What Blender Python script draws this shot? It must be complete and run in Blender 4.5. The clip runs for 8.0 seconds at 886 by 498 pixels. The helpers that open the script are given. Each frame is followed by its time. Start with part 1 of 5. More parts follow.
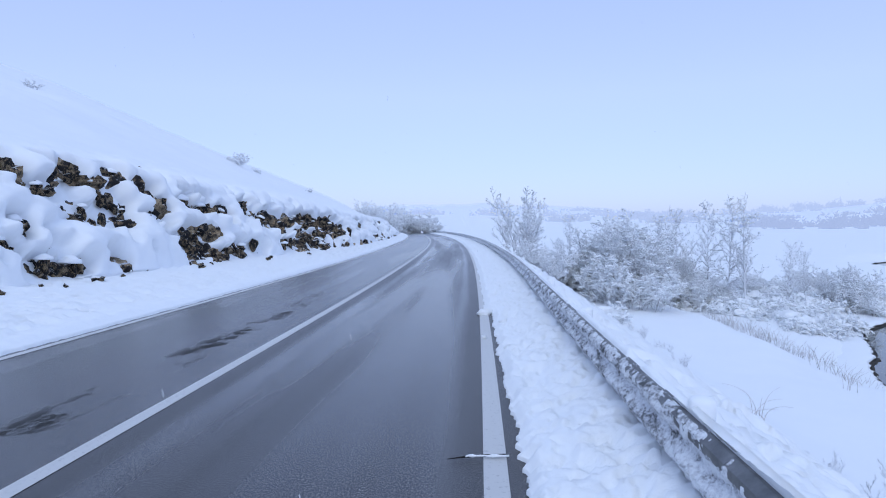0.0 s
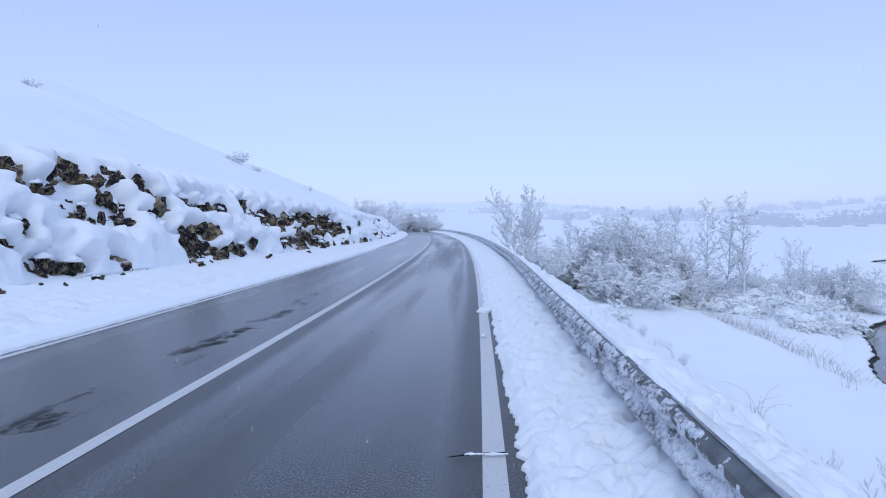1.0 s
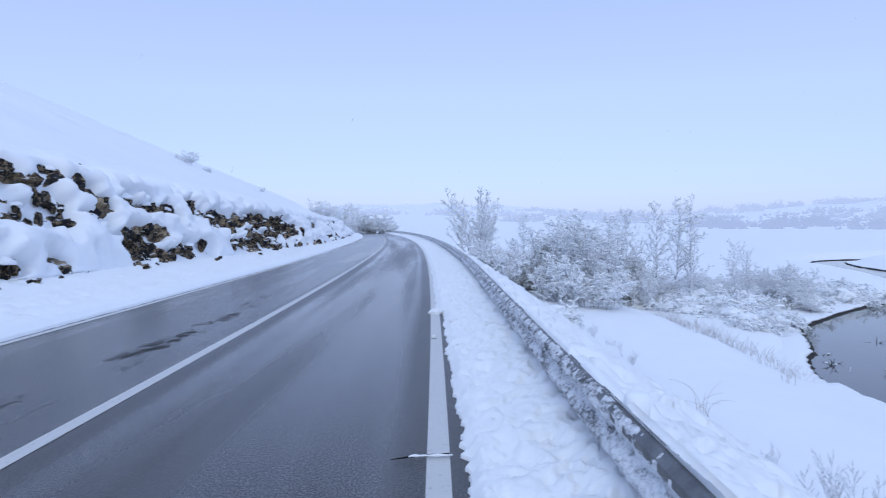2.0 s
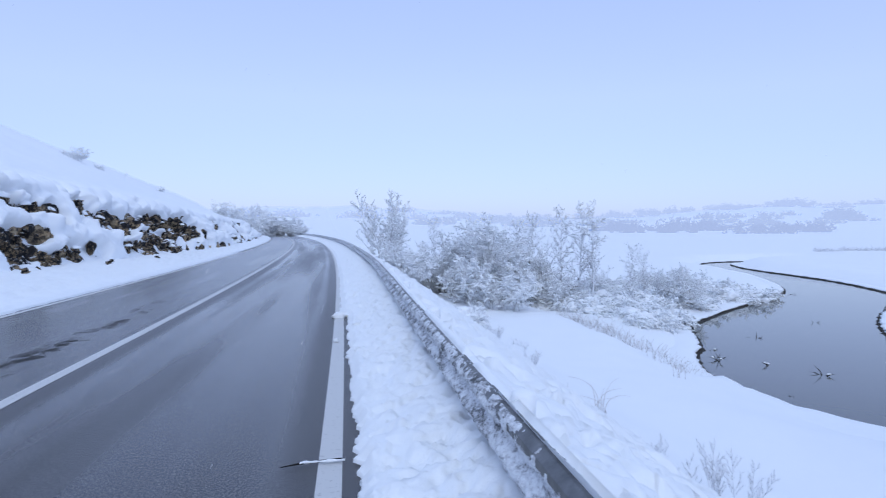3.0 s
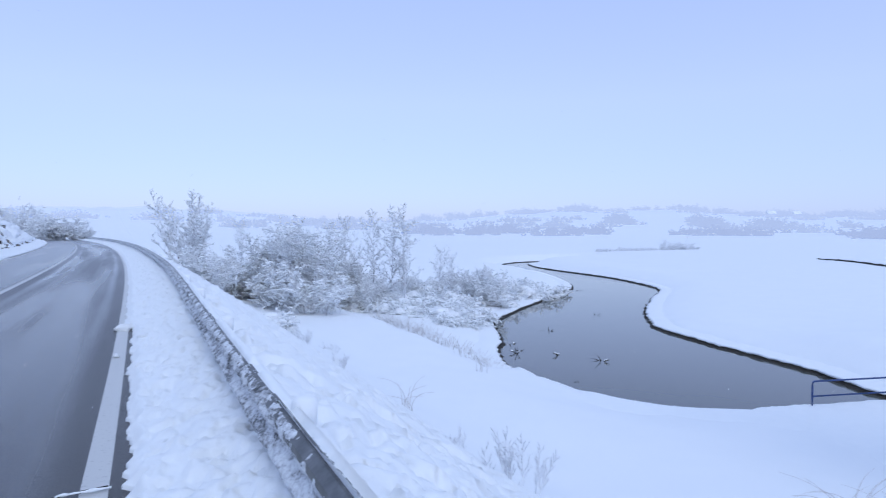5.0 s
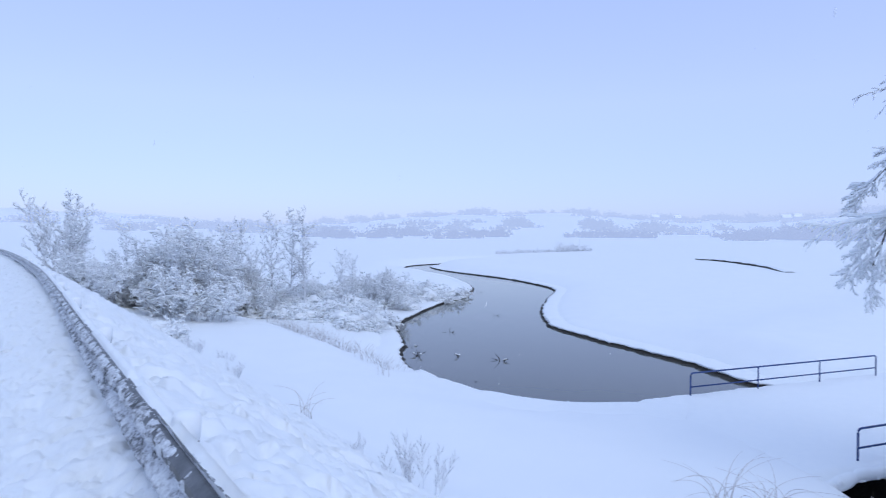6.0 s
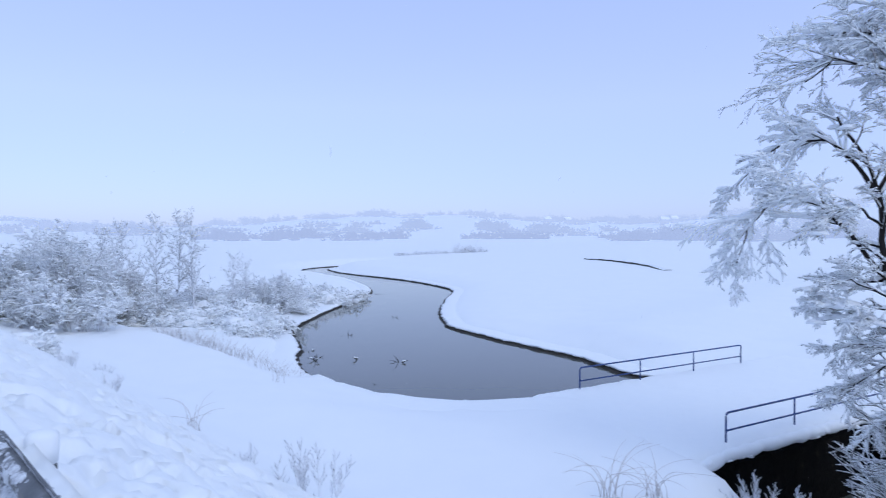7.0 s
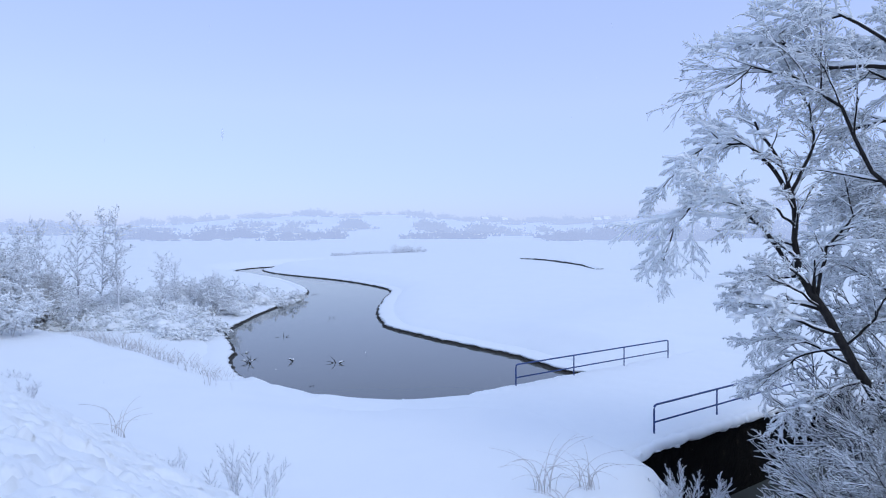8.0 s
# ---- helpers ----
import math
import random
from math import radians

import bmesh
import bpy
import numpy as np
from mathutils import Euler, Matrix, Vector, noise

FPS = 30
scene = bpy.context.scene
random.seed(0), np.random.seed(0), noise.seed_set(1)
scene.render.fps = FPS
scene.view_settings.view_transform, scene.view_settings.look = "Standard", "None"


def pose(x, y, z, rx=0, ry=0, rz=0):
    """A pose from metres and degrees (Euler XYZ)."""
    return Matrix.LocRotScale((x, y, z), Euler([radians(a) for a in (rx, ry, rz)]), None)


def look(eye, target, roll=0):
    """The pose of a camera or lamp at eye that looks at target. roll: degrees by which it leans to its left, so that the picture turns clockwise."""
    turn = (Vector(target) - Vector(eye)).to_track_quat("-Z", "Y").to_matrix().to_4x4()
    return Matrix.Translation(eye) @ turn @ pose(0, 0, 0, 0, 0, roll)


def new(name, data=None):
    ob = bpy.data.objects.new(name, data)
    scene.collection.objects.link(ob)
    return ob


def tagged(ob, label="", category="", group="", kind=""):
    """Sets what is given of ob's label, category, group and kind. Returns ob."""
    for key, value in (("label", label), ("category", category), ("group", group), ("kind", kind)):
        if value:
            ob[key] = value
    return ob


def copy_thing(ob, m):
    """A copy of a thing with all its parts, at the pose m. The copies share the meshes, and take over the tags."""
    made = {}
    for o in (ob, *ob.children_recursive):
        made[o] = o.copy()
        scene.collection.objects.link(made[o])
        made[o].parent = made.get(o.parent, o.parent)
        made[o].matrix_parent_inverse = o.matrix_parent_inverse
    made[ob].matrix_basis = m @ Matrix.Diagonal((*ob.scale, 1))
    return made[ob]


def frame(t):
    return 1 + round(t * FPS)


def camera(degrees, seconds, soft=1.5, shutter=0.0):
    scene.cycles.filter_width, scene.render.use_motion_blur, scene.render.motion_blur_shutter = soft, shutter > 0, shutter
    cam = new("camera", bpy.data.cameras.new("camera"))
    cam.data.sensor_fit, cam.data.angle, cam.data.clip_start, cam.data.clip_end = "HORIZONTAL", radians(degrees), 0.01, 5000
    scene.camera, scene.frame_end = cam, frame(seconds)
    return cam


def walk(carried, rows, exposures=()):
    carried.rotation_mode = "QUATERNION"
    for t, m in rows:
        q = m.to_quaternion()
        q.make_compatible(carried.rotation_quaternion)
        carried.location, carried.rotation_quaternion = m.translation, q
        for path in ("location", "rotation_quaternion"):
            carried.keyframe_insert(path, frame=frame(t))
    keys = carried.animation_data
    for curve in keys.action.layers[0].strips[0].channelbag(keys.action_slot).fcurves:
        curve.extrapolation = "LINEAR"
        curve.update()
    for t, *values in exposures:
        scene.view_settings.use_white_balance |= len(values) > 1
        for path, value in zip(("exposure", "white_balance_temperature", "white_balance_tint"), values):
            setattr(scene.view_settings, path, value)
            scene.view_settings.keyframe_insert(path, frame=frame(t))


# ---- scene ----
def view(x, y, z, yaw, pitch, roll):
    """A camera pose from its place, its turn to the right, its tilt and its lean, in degrees."""
    a, p = radians(yaw), radians(pitch)
    way = Vector((math.sin(a) * math.cos(p), math.cos(a) * math.cos(p), math.sin(p)))
    return look((x, y, z), Vector((x, y, z)) + way * 10, roll)


cam = camera(70.52, 8.0, soft=1.05, shutter=0.42)
walk(cam, [
    (0.0, view(0.000, 0.000, 1.700, 0.00, -2.08, -0.08)),
    (0.5, view(-0.004, -0.006, 1.706, -0.06, -2.17, -0.07)),
    (1.0, view(0.003, -0.022, 1.711, 0.03, -2.26, -0.10)),
    (1.2, view(0.011, -0.026, 1.714, 0.18, -2.26, -0.11)),
    (2.3, view(0.143, 0.030, 1.684, 6.43, -1.97, -0.03)),
    (2.5, view(0.176, 0.035, 1.680, 8.15, -1.90, -0.00)),
    (3.0, view(0.235, 0.018, 1.681, 12.05, -1.81, 0.19)),
    (3.5, view(0.288, -0.010, 1.683, 15.87, -1.72, 0.18)),
    (4.0, view(0.342, -0.061, 1.692, 20.75, -1.70, 0.20)),
    (4.5, view(0.386, -0.078, 1.694, 24.73, -1.63, 0.20)),
    (6.0, view(0.471, -0.138, 1.718, 37.79, -1.23, 0.04)),
    (6.5, view(0.516, -0.137, 1.717, 42.15, -1.13, -0.03)),
    (7.0, view(0.553, -0.157, 1.713, 47.01, -1.08, -0.23)),
    (7.5, view(0.570, -0.171, 1.674, 50.79, -1.16, -0.18)),
    (8.0, view(0.567, -0.177, 1.670, 52.66, -1.10, -0.21)),
])

# ---- world and sun: a heavy overcast, snow falling ----
SUN_UP, SUN_TURN = 42.0, 188.0
world = bpy.data.worlds.new("overcast")
scene.world = world
world.use_nodes = True
wn, wl = world.node_tree.nodes, world.node_tree.links
wn.clear()
w_out = wn.new("ShaderNodeOutputWorld")
w_sky = wn.new("ShaderNodeTexSky")
w_sky.sky_type, w_sky.sun_disc = "NISHITA", False
w_sky.sun_elevation, w_sky.sun_rotation = radians(SUN_UP), radians(SUN_TURN)
w_clear = wn.new("ShaderNodeBackground")
w_clear.inputs["Strength"].default_value = 0.05
wl.new(w_sky.outputs["Color"], w_clear.inputs["Color"])
w_co = wn.new("ShaderNodeTexCoord")
w_sep = wn.new("ShaderNodeSeparateXYZ")
wl.new(w_co.outputs["Generated"], w_sep.inputs["Vector"])
w_ramp = wn.new("ShaderNodeValToRGB")
w_ramp.color_ramp.elements[0].position, w_ramp.color_ramp.elements[0].color = 0.0, (0.30, 0.415, 0.775, 1)
w_ramp.color_ramp.elements[1].position, w_ramp.color_ramp.elements[1].color = 1.0, (0.455, 0.595, 0.885, 1)
w_mid = w_ramp.color_ramp.elements.new(0.2)
w_mid.color = (0.385, 0.48, 0.87, 1)
w_mid = w_ramp.color_ramp.elements.new(0.42)
w_mid.color = (0.34, 0.442, 0.775, 1)
wl.new(w_sep.outputs["Z"], w_ramp.inputs["Fac"])
w_cloud = wn.new("ShaderNodeBackground")
w_cloud.inputs["Strength"].default_value = 1.0
wl.new(w_ramp.outputs["Color"], w_cloud.inputs["Color"])
w_add = wn.new("ShaderNodeAddShader")
wl.new(w_clear.outputs[0], w_add.inputs[0])
wl.new(w_cloud.outputs[0], w_add.inputs[1])
wl.new(w_add.outputs[0], w_out.inputs["Surface"])

sun = new("sun", bpy.data.lights.new("sun", "SUN"))
sun.data.energy, sun.data.angle, sun.data.color = 0.50, radians(30), (0.90, 0.96, 0.92)
sun.matrix_world = look((0, 0, 0), (-math.sin(radians(SUN_TURN)) * math.cos(radians(SUN_UP)),
                                    -math.cos(radians(SUN_TURN)) * math.cos(radians(SUN_UP)), -math.sin(radians(SUN_UP))))
scene.view_settings.exposure = 0.0


# ---- materials ----
class Nodes:
    """A small writer of node materials."""

    def __init__(self, name, rough=0.6, spec=0.4, metal=0.0):
        self.mat = bpy.data.materials.new(name)
        self.mat.use_nodes = True
        self.n, self.l = self.mat.node_tree.nodes, self.mat.node_tree.links
        self.b = self.n["Principled BSDF"]
        self.b.inputs["Roughness"].default_value = rough
        self.b.inputs["Specular IOR Level"].default_value = spec
        self.b.inputs["Metallic"].default_value = metal
        self.co = self.n.new("ShaderNodeTexCoord")

    def link(self, a, b):
        self.l.new(a, b)

    def noise(self, scale, detail=4.0, rough=0.55, src=None, stretch=None):
        t = self.n.new("ShaderNodeTexNoise")
        t.inputs["Scale"].default_value, t.inputs["Detail"].default_value, t.inputs["Roughness"].default_value = scale, detail, rough
        v = src or self.co.outputs["Object"]
        if stretch:
            m = self.n.new("ShaderNodeMapping")
            m.inputs["Scale"].default_value = stretch
            self.link(v, m.inputs["Vector"])
            v = m.outputs["Vector"]
        self.link(v, t.inputs["Vector"])
        return t.outputs["Fac"]

    def ramp(self, fac, stops):
        r = self.n.new("ShaderNodeValToRGB")
        e = r.color_ramp.elements
        e[0].position, e[0].color = stops[0][0], (*stops[0][1], 1)
        e[1].position, e[1].color = stops[-1][0], (*stops[-1][1], 1)
        for p, c in stops[1:-1]:
            e.new(p).color = (*c, 1)
        self.link(fac, r.inputs["Fac"])
        return r.outputs["Color"]

    def level(self, fac, a, b, lo=0.0, hi=1.0):
        m = self.n.new("ShaderNodeMapRange")
        m.inputs["From Min"].default_value, m.inputs["From Max"].default_value = a, b
        m.inputs["To Min"].default_value, m.inputs["To Max"].default_value = lo, hi
        self.link(fac, m.inputs["Value"])
        return m.outputs["Result"]

    def math(self, op, a, b):
        m = self.n.new("ShaderNodeMath")
        m.operation = op
        for k, v in ((0, a), (1, b)):
            if isinstance(v, (int, float)):
                m.inputs[k].default_value = v
            else:
                self.link(v, m.inputs[k])
        return m.outputs["Value"]

    def mix(self, fac, a, b):
        m = self.n.new("ShaderNodeMix")
        m.data_type = "RGBA"
        self.link(fac, m.inputs["Factor"])
        for k, v in ((6, a), (7, b)):
            if isinstance(v, tuple):
                m.inputs[k].default_value = (*v, 1)
            else:
                self.link(v, m.inputs[k])
        return m.outputs[2]

    def up(self):
        g = self.n.new("ShaderNodeNewGeometry")
        s = self.n.new("ShaderNodeSeparateXYZ")
        self.link(g.outputs["Normal"], s.inputs["Vector"])
        return s.outputs["Z"]

    def colour(self, c):
        if isinstance(c, tuple):
            self.b.inputs["Base Color"].default_value = (*c, 1)
        else:
            self.link(c, self.b.inputs["Base Color"])

    def bump(self, h, dist=0.02, strength=0.6):
        u = self.n.new("ShaderNodeBump")
        u.inputs["Distance"].default_value, u.inputs["Strength"].default_value = dist, strength
        self.link(h, u.inputs["Height"])
        self.link(u.outputs["Normal"], self.b.inputs["Normal"])

    def rough(self, r):
        self.link(r, self.b.inputs["Roughness"])


SNOW_A, SNOW_B = (0.85, 0.88, 0.91), (0.90, 0.92, 0.935)


def m_snow(name, grain=30.0, lumps=2.2, relief=0.03):
    m = Nodes(name, 0.75, 0.25)
    big, fine = m.noise(lumps, 5), m.noise(grain, 4)
    m.colour(m.mix(big, SNOW_A, SNOW_B))
    m.bump(m.math("ADD", m.math("MULTIPLY", big, 1.0), m.math("MULTIPLY", fine, 0.12)), relief, 0.5)
    return m.mat


def m_slush():
    """Wet snow thrown against the steel by traffic, grey where road water has soaked it."""
    m = Nodes("grey_slush", 0.6, 0.35)
    a, b = m.noise(6, 5, 0.7, None, (1, 0.7, 1.6)), m.noise(34, 4, 0.7)
    k = m.math("ADD", a, m.math("MULTIPLY", b, 0.5))
    m.colour(m.ramp(k, [(0.60, (0.08, 0.085, 0.09)), (0.67, (0.27, 0.28, 0.30)), (0.74, (0.58, 0.60, 0.64)), (0.86, (0.78, 0.81, 0.84))]))
    m.bump(k, 0.012, 0.8)
    return m.mat


def m_asphalt():
    m = Nodes("wet_asphalt", 0.4, 0.5)
    uv = m.n.new("ShaderNodeUVMap").outputs["UV"]
    sep = m.n.new("ShaderNodeSeparateXYZ")
    m.link(uv, sep.inputs["Vector"])
    across = sep.outputs["X"]
    along = sep.outputs["Y"]
    grit = m.noise(62, 4, 0.8)
    chips = m.noise(150, 2, 0.6)
    patch = m.noise(0.8, 3, 0.5, uv, (1.0, 0.05, 1.0))
    base = m.ramp(m.math("ADD", m.math("MULTIPLY", grit, 0.6), m.math("MULTIPLY", chips, 0.4)),
                  [(0.40, (0.006, 0.006, 0.007)), (0.5, (0.024, 0.024, 0.026)), (0.60, (0.21, 0.20, 0.19))])
    # thin pale slush drawn out along the wheel tracks, more of it farther on
    wander = m.math("ADD", across, m.math("MULTIPLY", m.noise(0.25, 2, 0.5, uv, (0.0, 0.3, 1)), 0.2))
    streak = None
    for centre, width, power in ((-0.42, 0.15, 1.0), (-2.62, 0.16, 1.0), (-2.2, 0.10, 0.4), (-1.1, 0.14, 0.4), (-1.7, 0.2, 0.25), (-4.4, 0.2, 0.35), (-5.7, 0.25, 0.3)):
        d = m.math("ABSOLUTE", m.math("SUBTRACT", wander, centre + 0.1), 0)
        one = m.math("MULTIPLY", m.level(d, width, width * 0.25), power)
        streak = one if streak is None else m.math("MAXIMUM", streak, one)
    streak = m.math("MULTIPLY", streak, m.level(m.noise(1.2, 4, 0.6, uv, (2.5, 0.1, 1)), 0.3, 0.6, 0.45, 1.0))
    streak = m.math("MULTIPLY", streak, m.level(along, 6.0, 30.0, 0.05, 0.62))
    # a pale grey tone mixed in with distance along the road, broken by noise
    far_grey = m.math("MULTIPLY", m.level(along, 14.0, 75.0, 0.0, 0.42), m.level(m.noise(0.9, 4, 0.6, uv, (1.6, 0.06, 1)), 0.25, 0.7, 0.5, 1.0))
    tone = m.mix(m.math("MAXIMUM", streak, far_grey), base, (0.46, 0.48, 0.52))
    # bare coarse patches without a water film, beyond the centre line
    bare = m.math("MULTIPLY", m.level(m.math("ABSOLUTE", m.math("ADD", across, 3.95), 0), 0.30, 0.08), m.level(m.math("ADD", m.noise(0.8, 5, 0.75, uv, (2.0, 1.0, 1)), m.math("MULTIPLY", grit, 0.4)), 0.755, 0.79))
    bare = m.math("MULTIPLY", bare, m.level(along, 18, 10))
    # dry coarse shoulder of the lane along the centre line and the edge line
    coarse = m.math("MAXIMUM", m.level(m.math("ABSOLUTE", m.math("ADD", wander, 2.83), 0), 0.22, 0.05), m.level(m.math("ABSOLUTE", across, 0), 0.42, 0.12))
    m.colour(m.mix(bare, tone, (0.010, 0.008, 0.007)))
    # standing film of water in patches, drier between
    far_lane = m.level(across, -3.0, -3.4)
    film = m.math("MAXIMUM", m.level(patch, 0.40, 0.58), m.math("MULTIPLY", far_lane, 0.85))
    film = m.math("MULTIPLY", film, m.math("SUBTRACT", 1.0, bare))
    film = m.math("MULTIPLY", film, m.math("SUBTRACT", 1.0, m.math("MULTIPLY", coarse, 0.8)))
    m.rough(m.math("ADD", m.math("ADD", m.level(film, 0, 1, 0.36, 0.17), m.math("MULTIPLY", bare, 0.45)), m.math("MULTIPLY", grit, 0.08)))
    m.bump(m.math("MULTIPLY", grit, m.level(film, 0, 1, 1.0, 0.4)), 0.006, 0.6)
    return m.mat


def m_paint():
    m = Nodes("road_paint", 0.45, 0.5)
    wear = m.noise(26, 5, 0.7)
    m.colour(m.mix(m.level(wear, 0.26, 0.42), (0.25, 0.25, 0.26), (0.58, 0.58, 0.57)))
    m.bump(wear, 0.003, 0.4)
    return m.mat


def m_rock():
    m = Nodes("limestone", 0.8, 0.3)
    a, b = m.noise(1.6, 7, 0.72), m.noise(11, 6, 0.75)
    base = m.ramp(a, [(0.38, (0.010, 0.010, 0.012)), (0.49, (0.045, 0.039, 0.037)), (0.535, (0.46, 0.33, 0.19)), (0.62, (0.62, 0.50, 0.34))])
    joints = m.n.new("ShaderNodeTexVoronoi")
    joints.feature, joints.inputs["Scale"].default_value = "DISTANCE_TO_EDGE", 6.5
    crack = m.level(joints.outputs["Distance"], 0.0, 0.12, 1.0, 0.0)
    tone = m.mix(m.level(b, 0.38, 0.54, 0.6, 0.0), base, (0.026, 0.024, 0.025))
    tone = m.mix(m.math("MULTIPLY", crack, 0.65), tone, (0.014, 0.013, 0.013))
    dust = m.level(m.math("ADD", m.up(), m.math("MULTIPLY", m.noise(7, 4, 0.6), 0.9)), 1.28, 1.4)
    m.colour(m.mix(dust, tone, (0.84, 0.86, 0.90)))
    m.bump(m.math("SUBTRACT", m.math("ADD", a, m.math("MULTIPLY", b, 0.7)), m.math("MULTIPLY", crack, 0.5)), 0.14, 1.0)
    return m.mat


def m_steel():
    m = Nodes("weathered_galvanised_steel", 0.5, 0.5, 0.6)
    a = m.noise(7, 5, 0.65)
    m.colour(m.ramp(a, [(0.3, (0.10, 0.105, 0.11)), (0.6, (0.19, 0.195, 0.2)), (0.8, (0.27, 0.27, 0.27))]))
    m.bump(a, 0.004, 0.4)
    return m.mat


def m_earth():
    m = Nodes("wet_bank_earth", 0.75, 0.3)
    a = m.noise(5, 6, 0.7)
    m.colour(m.ramp(a, [(0.3, (0.012, 0.011, 0.010)), (0.6, (0.045, 0.038, 0.03)), (0.8, (0.13, 0.12, 0.10))]))
    m.bump(a, 0.08, 0.9)
    return m.mat


def m_water():
    m = Nodes("still_river_water", 0.06, 0.5)
    m.b.inputs["IOR"].default_value = 1.33
    m.colour(m.mix(m.noise(0.25, 4), (0.098, 0.106, 0.100), (0.112, 0.120, 0.112)))
    m.bump(m.noise(1.8, 3, 0.5, None, (1.0, 0.6, 1.0)), 0.01, 0.12)
    return m.mat


def m_bark(name="dark_bark"):
    m = Nodes(name, 0.85, 0.25)
    a = m.noise(18, 5, 0.7, None, (1, 1, 0.35))
    m.colour(m.ramp(a, [(0.3, (0.007, 0.006, 0.006)), (0.7, (0.034, 0.029, 0.027))]))
    m.bump(a, 0.015, 0.8)
    return m.mat


def m_frost(name, dark, cover):
    """Twigs under snow: snow on what faces up, bark below."""
    m = Nodes(name, 0.8, 0.2)
    k = m.math("ADD", m.up(), m.math("MULTIPLY", m.noise(3.0, 3), 0.8))
    m.colour(m.mix(m.level(k, cover, cover + 0.45), dark, (0.84, 0.86, 0.90)))
    return m.mat


def m_blue():
    m = Nodes("blue_rail_paint", 0.45, 0.5)
    a = m.noise(6, 5, 0.7)
    m.colour(m.ramp(a, [(0.35, (0.012, 0.035, 0.12)), (0.7, (0.02, 0.07, 0.26))]))
    m.bump(m.noise(40, 3), 0.002, 0.3)
    return m.mat


def m_straw():
    m = Nodes("dry_stalk", 0.8, 0.2)
    m.colour(m.mix(m.noise(4, 3), (0.36, 0.31, 0.29), (0.80, 0.80, 0.81)))
    return m.mat


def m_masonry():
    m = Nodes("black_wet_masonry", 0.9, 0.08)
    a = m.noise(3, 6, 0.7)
    # near-black: the deep shade under the deck is put into the colour
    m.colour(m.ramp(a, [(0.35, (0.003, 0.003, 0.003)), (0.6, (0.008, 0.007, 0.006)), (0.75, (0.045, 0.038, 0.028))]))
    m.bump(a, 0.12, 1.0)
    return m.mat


SNOW = m_snow("snow_field", 14, 0.5, 0.05)
SNOW_LUMPY = m_snow("trodden_snow", 45, 6, 0.03)
SNOW_SOFT = m_snow("settled_snow", 50, 3, 0.015)
SLUSH = m_slush()
ASPHALT, PAINT, ROCK, STEEL, EARTH, WATER = m_asphalt(), m_paint(), m_rock(), m_steel(), m_earth(), m_water()
BARK, BLUE, STRAW, MASONRY = m_bark(), m_blue(), m_straw(), m_masonry()
FROST = m_frost("frosted_twig", (0.36, 0.35, 0.365), -0.05)
FROST_WHITE = m_frost("rimed_twig", (0.36, 0.35, 0.36), -0.45)
SNOW_TWIG = m_snow("fresh_snow_on_twigs", 60, 6, 0.006)


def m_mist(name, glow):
    """Far bushes with the haze of falling snow put into the material as emission."""
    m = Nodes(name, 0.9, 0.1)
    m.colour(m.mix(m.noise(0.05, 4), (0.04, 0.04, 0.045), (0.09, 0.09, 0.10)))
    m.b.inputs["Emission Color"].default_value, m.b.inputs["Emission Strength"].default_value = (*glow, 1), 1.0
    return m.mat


# emission stands in for snowy haze, stronger with distance
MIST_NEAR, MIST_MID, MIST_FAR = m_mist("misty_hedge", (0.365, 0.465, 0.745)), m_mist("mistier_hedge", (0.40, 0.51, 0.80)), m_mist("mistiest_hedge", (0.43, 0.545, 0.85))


# ---- mesh helpers ----
def mesh_of(name, verts, faces, mat, smooth=True):
    me = bpy.data.meshes.new(name)
    me.from_pydata([tuple(v) for v in verts], [], faces)
    me.materials.append(mat)
    if smooth:
        me.polygons.foreach_set("use_smooth", [True] * len(me.polygons))
    me.update()
    return me


def part(name, me, parent=None, label=""):
    ob = new(name, me)
    if parent is not None:
        ob.parent = parent
    return tagged(ob, label)


def grid_faces(nu, nv):
    return [(i * nv + j, (i + 1) * nv + j, (i + 1) * nv + j + 1, i * nv + j + 1) for i in range(nu - 1) for j in range(nv - 1)]


def nz(x, y, z=0.0, s=1.0, octaves=3):
    return noise.fractal(Vector((x * s, y * s, z * s)), 1.0, 2.0, octaves)


def ease(a, b, v):
    t = min(1.0, max(0.0, (v - a) / (b - a)))
    return t * t * (3 - 2 * t)


class Tubes:
    """Gathers tapered tubes into one mesh."""

    def __init__(self, sides):
        self.v, self.f, self.k = [], [], sides

    def add(self, pts, radii, flat=1.0):
        k, base = self.k, len(self.v)
        n = len(pts)
        for i, p in enumerate(pts):
            d = (pts[min(i + 1, n - 1)] - pts[max(i - 1, 0)])
            if d.length < 1e-9:
                d = Vector((0, 0, 1))
            d.normalize()
            a = d.cross(Vector((0, 0, 1)))
            if a.length < 0.05:
                a = d.cross(Vector((1, 0, 0)))
            a.normalize()
            b = a.cross(d)
            r = radii[i]
            for j in range(k):
                w = 2 * math.pi * j / k
                self.v.append(p + a * (r * math.cos(w)) + b * (r * flat * math.sin(w)))
        for i in range(n - 1):
            for j in range(k):
                q = base + i * k
                self.f.append((q + j, q + (j + 1) % k, q + k + (j + 1) % k, q + k + j))
        self.f.append(tuple(base + j for j in reversed(range(k))))
        self.f.append(tuple(base + (n - 1) * k + j for j in range(k)))

    def mesh(self, name, mat, smooth=True):
        return mesh_of(name, self.v, self.f, mat, smooth)


